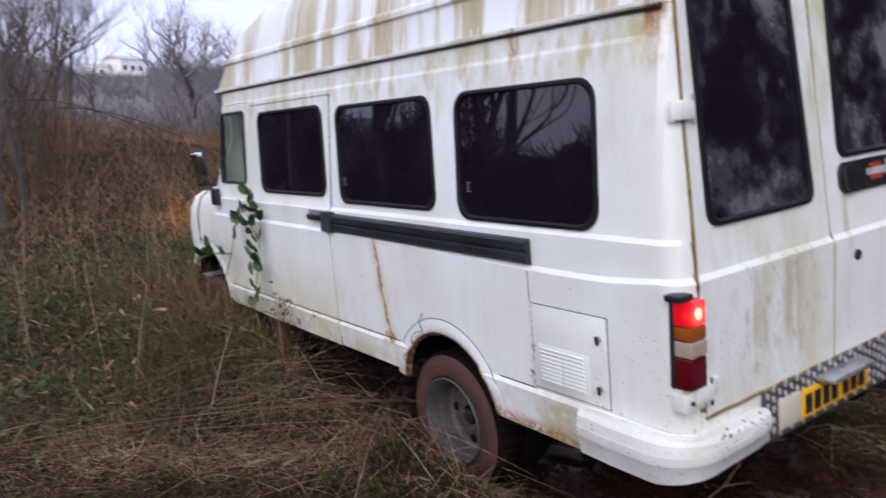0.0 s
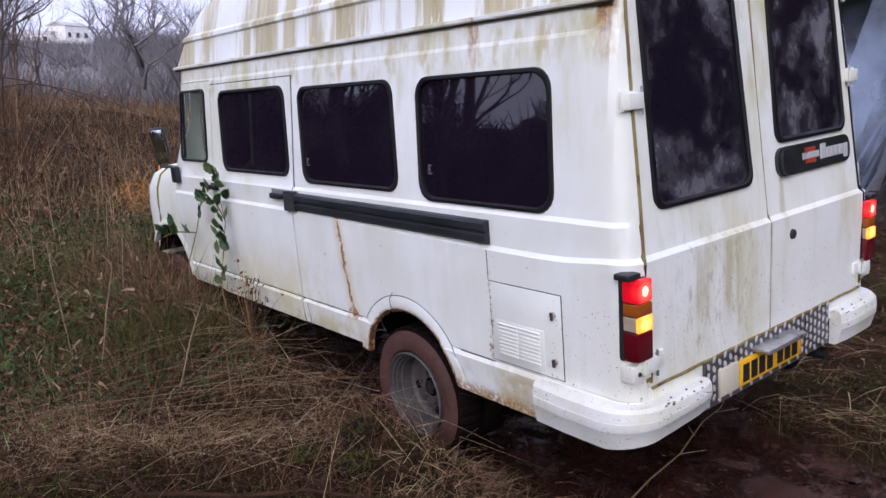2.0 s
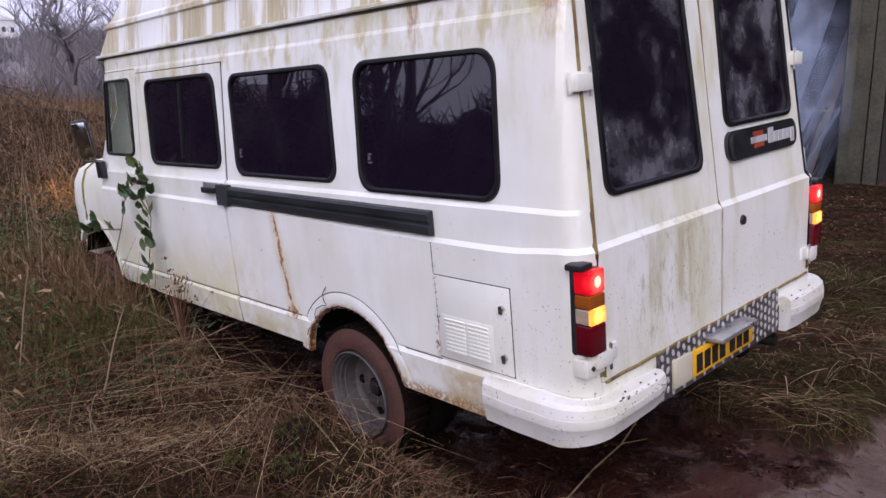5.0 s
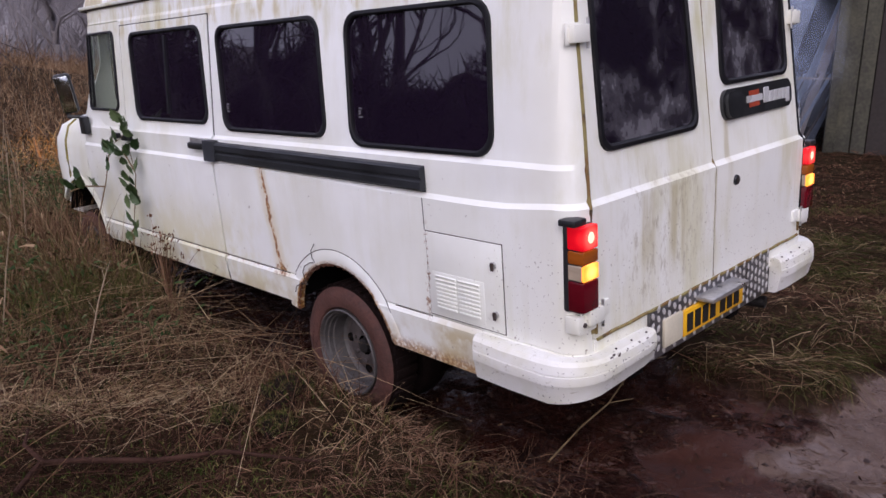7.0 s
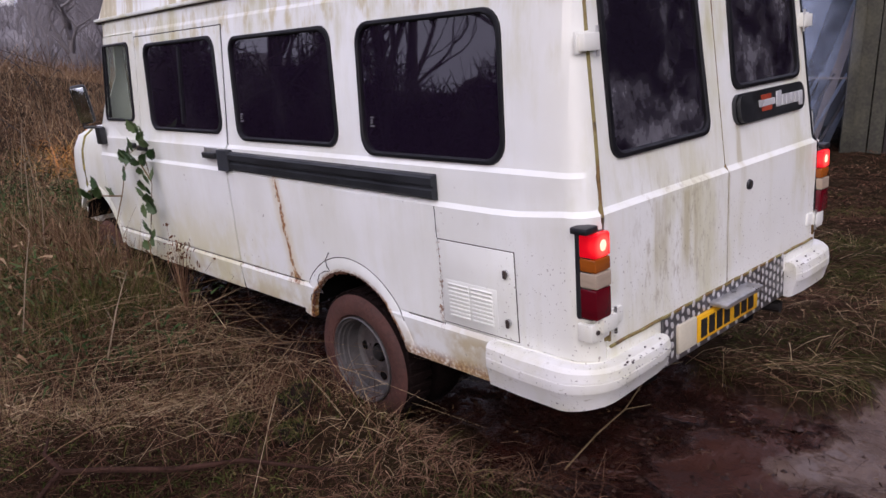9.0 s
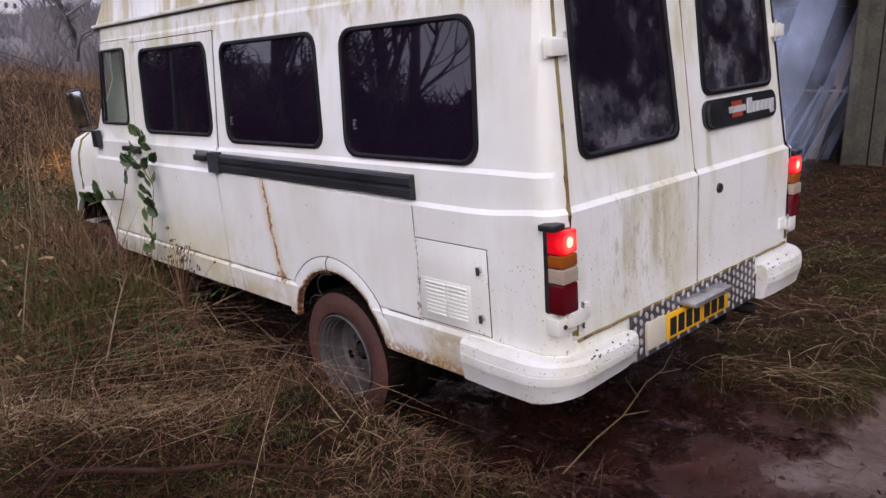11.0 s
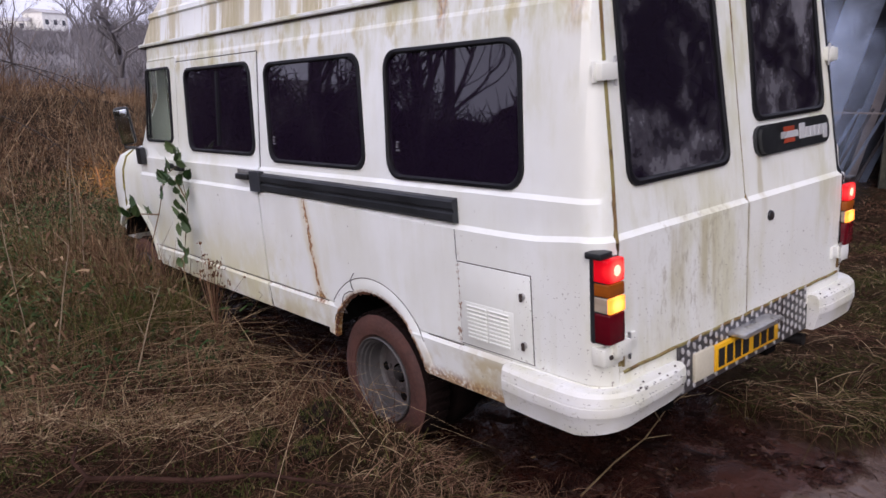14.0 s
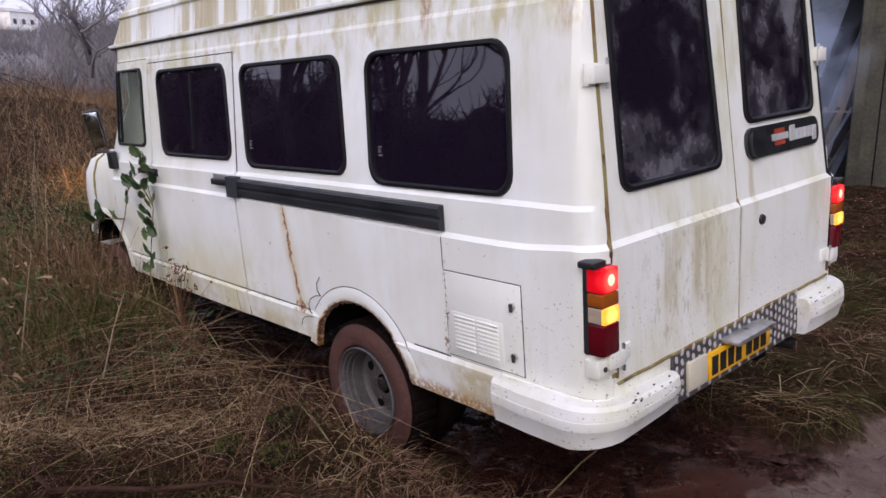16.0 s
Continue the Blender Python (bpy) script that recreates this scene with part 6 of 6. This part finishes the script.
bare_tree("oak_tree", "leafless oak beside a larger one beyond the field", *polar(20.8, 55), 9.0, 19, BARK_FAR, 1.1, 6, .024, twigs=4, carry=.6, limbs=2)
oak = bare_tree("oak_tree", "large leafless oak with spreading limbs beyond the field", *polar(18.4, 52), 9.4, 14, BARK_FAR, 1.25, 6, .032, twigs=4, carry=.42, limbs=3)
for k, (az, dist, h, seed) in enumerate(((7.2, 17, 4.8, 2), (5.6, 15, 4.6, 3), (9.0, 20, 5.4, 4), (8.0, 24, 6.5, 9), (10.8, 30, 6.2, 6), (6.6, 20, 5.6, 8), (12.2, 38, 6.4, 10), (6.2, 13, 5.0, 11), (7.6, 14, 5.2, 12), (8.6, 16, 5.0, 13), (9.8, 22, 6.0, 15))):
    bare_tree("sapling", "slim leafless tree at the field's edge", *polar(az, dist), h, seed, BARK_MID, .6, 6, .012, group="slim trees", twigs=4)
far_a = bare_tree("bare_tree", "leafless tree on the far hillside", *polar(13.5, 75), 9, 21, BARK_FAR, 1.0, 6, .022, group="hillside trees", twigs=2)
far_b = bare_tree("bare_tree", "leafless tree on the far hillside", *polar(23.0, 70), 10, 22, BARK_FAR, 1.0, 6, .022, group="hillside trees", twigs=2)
rng_t = random.Random(77)
for k in range(46):
    az = 1 + k * .62 + rng_t.uniform(-.4, .4)
    dist = rng_t.uniform(78, 150)
    if 10.6 < az < 15.8:
        continue
    px, py = polar(az, dist)
    c = copy_thing(rng_t.choice((far_a, far_b)), pose(px, py, hill_z(az, dist) - .3, 0, 0, rng_t.uniform(0, 360)))
    s = rng_t.uniform(.75, 1.25)
    c.scale = (s, s, s * rng_t.uniform(.8, 1.1))

# trees and hedge to the side and behind, which the windows mirror
near_a = bare_tree("bare_tree", "leafless tree over the hedge", -9.5, 13.5, 8.5, 41, BARK, .9, 6, .020, group="hedge trees", twigs=2)
near_b = bare_tree("bare_tree", "leafless tree over the hedge", -12, 9.5, 9.5, 42, BARK, .9, 6, .020, group="hedge trees", twigs=2)
for x, y, s, r in ((-8.6, 10.6, .8, 33), (-7.4, 12.6, .9, 70), (-10.4, 8.2, .85, 160), (-9.4, 12.0, .9, 215), (-6.4, 14.5, .9, 310), (-11.5, 6.5, .9, 20), (-7.5, 18, 1.0, 30), (8, -16, 1.0, 60), (14, -13, 1.1, 111), (-13, 15, 1.1, 120), (-14, 5, 1.0, 200), (-11, 19, 1.1, 260), (-6, 24, 1.1, 300), (-15.5, 11, 1.15, 80), (-14.5, -2, 1.1, 10), (3, -19, 1.2, 140), (20, -10, 1.1, 240)):
    c = copy_thing(near_a if r % 20 else near_b, pose(x, y, float(ground_z(x, y)), 0, 0, r))
    c.scale = (s, s, s)

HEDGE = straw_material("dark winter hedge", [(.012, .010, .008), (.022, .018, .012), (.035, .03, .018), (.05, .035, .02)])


def hedge(name, label, seed, count, line, thick, high, core=.6):
    """A rough hedge of twigs along a line of points."""
    rng = np.random.default_rng(seed)
    line = np.array(line, float)
    seg = rng.integers(0, len(line) - 1, count)
    f = rng.uniform(0, 1, count)[:, None]
    p = line[seg] * (1 - f) + line[seg + 1] * f + rng.normal(0, thick, (count, 2))
    z = ground_z(p[:, 0], p[:, 1]) + rng.uniform(0, high, count) * (.75 + .25 * np.sin(p[:, 0] * .9 + p[:, 1] * 1.3))
    head, rise = rng.uniform(0, 6.28, count), rng.uniform(-.2, 1.4, count)
    way = np.stack([np.cos(head) * np.cos(rise), np.sin(head) * np.cos(rise), np.sin(rise)], 1)
    me = blades_mesh(name, np.column_stack([p, z]), way, rng.uniform(.3, .9, count), rng.uniform(.02, .06, count), rng.uniform(0, .3, count), HEDGE, 2, rng)
    whole = tagged(new(name, me), label, "hedge", kind="stuff")
    # solid dark core, added so that no sky shows through the twigs
    bm = bmesh.new()
    rows = []
    for p, q in zip(line, line[1:]):
        for f in np.linspace(0, 1, 24)[:-1]:
            c = p * (1 - f) + q * f
            top = high * (core + .10 * math.sin(c[0] * 2.1 + c[1]) + .09 * math.sin(c[0] * 5 - c[1] * 4) + .06 * math.sin(c[0] * 17))
            g = float(ground_z(c[0], c[1]))
            side_way = np.array([(q - p)[1], -(q - p)[0]]) / np.linalg.norm(q - p)
            rows.append([bm.verts.new((*(c + side_way * o), g + h)) for o, h in ((-.9, -.1), (-.6, top * .7), (0, top), (.6, top * .7), (.9, -.1))])
    for a, b in zip(rows, rows[1:]):
        for k in range(4):
            bm.faces.new((a[k], a[k + 1], b[k + 1], b[k]))
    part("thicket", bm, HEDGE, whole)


hedge("hedge", "dense dark winter hedge beside the field", 51, 30000, [(-12.5, -6), (-11.5, 4), (-9.5, 11), (-6.5, 16), (-4, 22)], .7, 2.6)
# added out of view at this height to hide the sky from the rear panes
hedge("tall_hedge", "unseen tall dark hedge added to darken the rear panes' reflection", 53, 30000, [(7, -15), (13, -11.5), (18, -7), (23, 0)], .9, 11, .92)
hedge("back_hedge", "dense dark winter hedge behind the track", 52, 46000, [(-10, -16), (2, -15), (11, -12), (20, -4)], .8, 6.5, .85)


def near_bramble_arcs():
    """Arching bramble canes high in the scrub: heading, height over the eye's level at their distance."""
    canes = ((5.2, ((-2, -7), (2, -1.0), (5.5, .9), (8.5, 1.35), (11, .9), (13.2, .1), (15, -.8), (16.2, -2.2))),
             (6.0, ((3, -6), (6, -1.5), (8.6, .3), (10.2, .75), (12.4, .5), (15.0, -.3), (17.6, -1.5))),
             (5.6, ((1, -8), (4, -3.4), (7, -1.9), (10, -2.2), (13, -3.6), (15, -5.4))),
             (7.5, ((4, -6), (7, .8), (8.2, 2.6), (10.0, 3.2), (12, 2.6), (13.4, 1.4))))
    for dist, knots in canes:
        pts = [(*polar(az, dist), 1.58 + dist * math.tan(radians(el))) for az, el in knots]
        pts[0] = (pts[0][0], pts[0][1], float(ground_z(pts[0][0], pts[0][1])) - .02)
        for _ in range(2):
            pts = [pts[0]] + [tuple(np.array(a) * w + np.array(b) * (1 - w)) for a, b in zip(pts, pts[1:]) for w in (.75, .25)] + [pts[-1]]
        bm = bmesh.new()
        tube(bm, pts, [.0062 - .0045 * i / len(pts) for i in range(len(pts))], 6)
        for i in range(2, len(pts) - 1, 3):
            for q in (-1, 1):
                p = Vector(pts[i])
                tube(bm, [p, p + Vector((.05 * q, .03, -.04 - .01 * (i % 5)))], [.0028, .001], 4, False)
        tagged(part("bramble_cane", bm, BARK), "bare arching bramble cane", "bramble", group="bramble canes")


near_bramble_arcs()

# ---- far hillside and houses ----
# pale grey: the distance haze is part of the hillside's colour
HILL = plain("winter hillside with haze in its colour", (0.19, 0.175, 0.175), 1.0, vary=.35, scale=.05)


def hillside():
    bm = bmesh.new()
    rows = [[bm.verts.new((*polar(-30 + k * 2.4, dist), hill_z(-30 + k * 2.4, dist))) for k in range(60)] for dist in (55, 65, 75, 90, 110, 150, 210)]
    for a, b in zip(rows, rows[1:]):
        for k in range(59):
            bm.faces.new((a[k], a[k + 1], b[k + 1], b[k]))
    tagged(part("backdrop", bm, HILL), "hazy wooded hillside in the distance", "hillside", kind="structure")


hillside()


def hill_wood():
    """Bare woodland on the hillside: sprays of twigs, coloured pale for the haze."""
    rng = np.random.default_rng(61)
    n = 5200
    az, dist = rng.uniform(-4, 36, n), 57 + 110 * rng.uniform(0, 1, n) ** 1.3
    low = np.where((az > 10.7) & (az < 15.7) & (dist > 60), .42, 1.0)
    foot = np.array([(*polar(a, d), hill_z(a, d) - .2) for a, d in zip(az, dist)])
    k = 9
    base = np.repeat(foot, k, 0)
    high = np.repeat(rng.uniform(1.2, 3.6, n) * low, k) * rng.uniform(.5, 1.1, n * k)
    base[:, 2] += high * rng.uniform(0, .45, n * k)
    way = np.column_stack([rng.normal(0, .45, n * k), rng.normal(0, .45, n * k), np.ones(n * k)])
    way /= np.linalg.norm(way, axis=1, keepdims=True)
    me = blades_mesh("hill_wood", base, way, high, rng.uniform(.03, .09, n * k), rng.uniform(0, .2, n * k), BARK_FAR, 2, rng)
    tagged(new("hill_wood", me), "hazy bare woodland on the hillside", "woodland", kind="stuff")


hill_wood()
lay("thicket", "dark leafless thicket at the field's edge", 62, 2400, (-2.0, 1.8, 12, 24), lambda x, y: ((x + 3.1) / (y + 1.4) < .19) * 1.0, (50, 90), (.8, 3.4), (.008, .022), (0, .5), BRACKEN, segs=3, category="thicket")

RENDER_WALL = plain("white house render", (0.86, 0.84, 0.78), .8, vary=.08, scale=1)
SLATE = plain("pale slate roof", (0.48, 0.46, 0.46), .7, vary=.2, scale=2)
PANE = glass_dark("house window glass", (.03, .03, .04), .1)


def house(az, dist, z, w, d, h, turn, deep=2.0):
    x, y = polar(az, dist)
    home = tagged(new("house"), "white rendered house with a slate roof on the hillside", "house", group="houses")
    home.matrix_basis = pose(x, y, z, 0, 0, turn)
    walls = part("wall", boxed(-w / 2, -d / 2, -deep, w / 2, d / 2, h), RENDER_WALL, home, smooth=False)
    bm = bmesh.new()
    a = [bm.verts.new(p) for p in ((-w / 2 - .2, -d / 2 - .3, h), (w / 2 + .2, -d / 2 - .3, h), (w / 2 + .2, d / 2 + .3, h), (-w / 2 - .2, d / 2 + .3, h), (-w / 2 - .2, 0, h + d * .16), (w / 2 + .2, 0, h + d * .16))]
    for f in ((0, 1, 5, 4), (2, 3, 4, 5), (0, 4, 3), (1, 2, 5), (0, 3, 2, 1)):
        bm.faces.new([a[k] for k in f])
    roof_ob = part("roof", bm, SLATE, home, smooth=False)
    part("chimney", boxed(w * .3, -.3, h, w * .3 + .6, .3, h + d * .16 + .7), RENDER_WALL, roof_ob, smooth=False)
    for k in range(3):
        cx = -w / 2 + w * (k + .5) / 3
        if h > 2.5:
            part("window", boxed(cx - .45, -d / 2 - .05, 1.0, cx + .45, -d / 2 + .05, 2.1), PANE, walls, smooth=False)


house(12.5, 205, 10.4, 6.5, 6, 2.6, -30)
house(14.2, 206, 11.4, 7.0, 6, 3.6, 28)
house(11.5, 203, 9.9, 4.2, 5, 2.2, 18)

# ---- the ruined shed across the track ----
TIMBER = plain("green-stained weathered boards", (0.062, 0.060, 0.042), .85, vary=.6, scale=3, bump=.3)
TIMBER_DARK = plain("dark wet boards", (0.028, 0.022, 0.020), .85, vary=.4, scale=3, bump=.3)
SHEET = plain("torn blue-grey sheeting", (0.10, 0.122, 0.17), .55, vary=.35, scale=2)
TORN = plain("torn pinkish lining", (0.18, 0.15, 0.14), .8, vary=.3, scale=5)


def shed():
    """An open-fronted shed: boarded front beside the opening, posts, a rail, leaning sheets within."""
    barn = tagged(new("shed"), "ruined open shed with weathered boards and torn sheeting", "shed")
    cx, cy = polar(69.0, 12.5)
    barn.matrix_basis = pose(cx, cy, float(ground_z(cx, cy)), 0, 0, -66)
    # local x runs across the view to the right, y away from it
    part("back_wall", boxed(-3.0, 4.0, -.2, 5.0, 4.1, 4.2), TIMBER_DARK, barn, smooth=False)
    part("side_wall", boxed(-3.05, .1, -.2, -2.95, 4.0, 4.2), TIMBER_DARK, barn, smooth=False)
    part("end_wall", boxed(4.95, .1, -.2, 5.05, 4.0, 4.2), TIMBER_DARK, barn, smooth=False)
    part("roof", boxed(-3.2, -.3, 4.2, 5.2, 4.3, 4.32), SLATE, barn, smooth=False)
    rng = random.Random(4)
    x = .36
    while x < 4.8:
        w = rng.uniform(.18, .30)
        part("board", boxed(x, -.03 + rng.uniform(-.02, .02), -.15, x + w - .012, .02, 4.2, bevel=.006, segs=1), TIMBER if rng.random() < .65 else TIMBER_DARK, barn)
        x += w
    part("post", boxed(.22, -.12, -.2, .36, .04, 4.2, bevel=.01), TIMBER, barn)
    part("rail", boxed(-3.0, -.06, 1.03, .22, -.02, 1.052), TORN, barn)
    for k, (x, y, lean, w, m) in enumerate(((-.85, .9, 14, .5, SHEET), (-.35, .7, 16, .10, SHEET), (-.15, .5, 12, .12, TORN), (-1.6, 1.4, 8, .7, SHEET), (.02, .6, 18, .09, SHEET), (-1.1, .6, -6, .08, TIMBER_DARK))):
        bm = boxed(-w / 2, -.015, 0, w / 2, .015, 3.4)
        for v in bm.verts:
            v.co.y += .05 * math.sin(v.co.z * 3)
        bm.transform(pose(x, y, -.1, 4, lean, 0))
        part("leaning_sheet", bm, m, barn, smooth=False)
    for k in range(6):
        bm = boxed(-.02, -.015, 0, .02, .015, 1.25)
        bm.transform(pose(-.95 + k * .17, .25, -.05, 0, 24, 0))
        part("slat", bm, TIMBER_DARK if k % 2 else SHEET, barn, smooth=False)
    part("beam", boxed(-3, 1.4, 2.25, .25, 1.55, 2.4), TIMBER_DARK, barn, smooth=False)
    part("low_wall", boxed(-3, 1.2, -.1, -.9, 1.4, .9), SHEET, barn, smooth=False)


shed()


# ---- exhaust smoke ----
def smoke_material():
    m = Mat("thin blue exhaust smoke", 1.0)
    nt = m.nt
    mixer, clear, dif = nt.nodes.new("ShaderNodeMixShader"), nt.nodes.new("ShaderNodeBsdfTransparent"), nt.nodes.new("ShaderNodeBsdfDiffuse")
    dif.inputs[0].default_value = (.44, .53, .74, 1)
    far = m.nt.nodes.new("ShaderNodeVectorMath")
    far.operation = "LENGTH"
    nt.links.new(m.tc.outputs["Object"], far.inputs[0])
    fade = m.ramp(far.outputs["Value"], 1.0, .15)
    dens = m.math("MULTIPLY", fade, m.ramp(m.noise(2.2, 4, rough=.6), .30, .75, .02, .44))
    nt.links.new(dens, mixer.inputs[0])
    nt.links.new(clear.outputs[0], mixer.inputs[1])
    nt.links.new(dif.outputs[0], mixer.inputs[2])
    nt.links.new(mixer.outputs[0], nt.nodes["Material Output"].inputs[0])
    return m.m


SMOKE = smoke_material()


def smoke():
    """Drifting wisps: each a billowing veil that thins out to its edge."""
    wisps = []
    for k in range(5):
        bm = bmesh.new()
        bmesh.ops.create_grid(bm, x_segments=22, y_segments=22, size=1.0)
        for v in bm.verts:
            x, z = v.co.x, v.co.y
            v.co = Vector((x, .28 * noise.noise(Vector((x * 1.3, z * 1.3, 5.0 * k))) + .25 * (x * x + z * z), z))
        veil = tagged(part("smoke_wisp", bm, SMOKE), "thin bluish exhaust smoke drifting over the verge", "smoke", group="smoke wisps")
        veil.visible_shadow = False
        veil.scale = (.75, .75, 1.0)
        wisps.append(veil)
    return wisps


PUFFS = smoke()


# ---- what moves ----
def motions():
    walk(minibus, [(t, LEAN_POSE @ pose(0, d, 0)) for t, d in DRIVE])
    for hub in WHEELS:
        x, y, z = hub.location
        walk(hub, [(t, pose(x, y, z, -math.degrees(d / .34) * 1.15, 0, 0)) for t, d in DRIVE])
    # the reversing lamps are off, on from 1.1 s, off from 7.85 s, on again from 13.35 s
    turns = [(0, 180), (1.03, 180), (1.07, 100), (1.10, 20), (1.13, 0), (7.80, 0), (7.84, 80), (7.88, 160), (7.92, 180),
             (13.32, 180), (13.36, 100), (13.40, 20), (13.43, 0), (16, 0)]
    for bulb in BULBS:
        x, y, z = bulb.location
        walk(bulb, [(t, pose(x, y, z, a, 0, 0)) for t, a in turns])
    for k, veil in enumerate(PUFFS):
        rows = []
        for t in range(0, 17, 2):
            x, y = polar(63.2 + 1.3 * math.sin(1.9 * k + .35 * t) + .9 * k, 6.6 + .9 * k)
            rows.append((t, pose(x, y, .75 + .26 * k + .3 * math.sin(1.3 * k + .3 * t), 0, 12 * math.sin(k + .2 * t), -64)))
        walk(veil, rows)


motions()
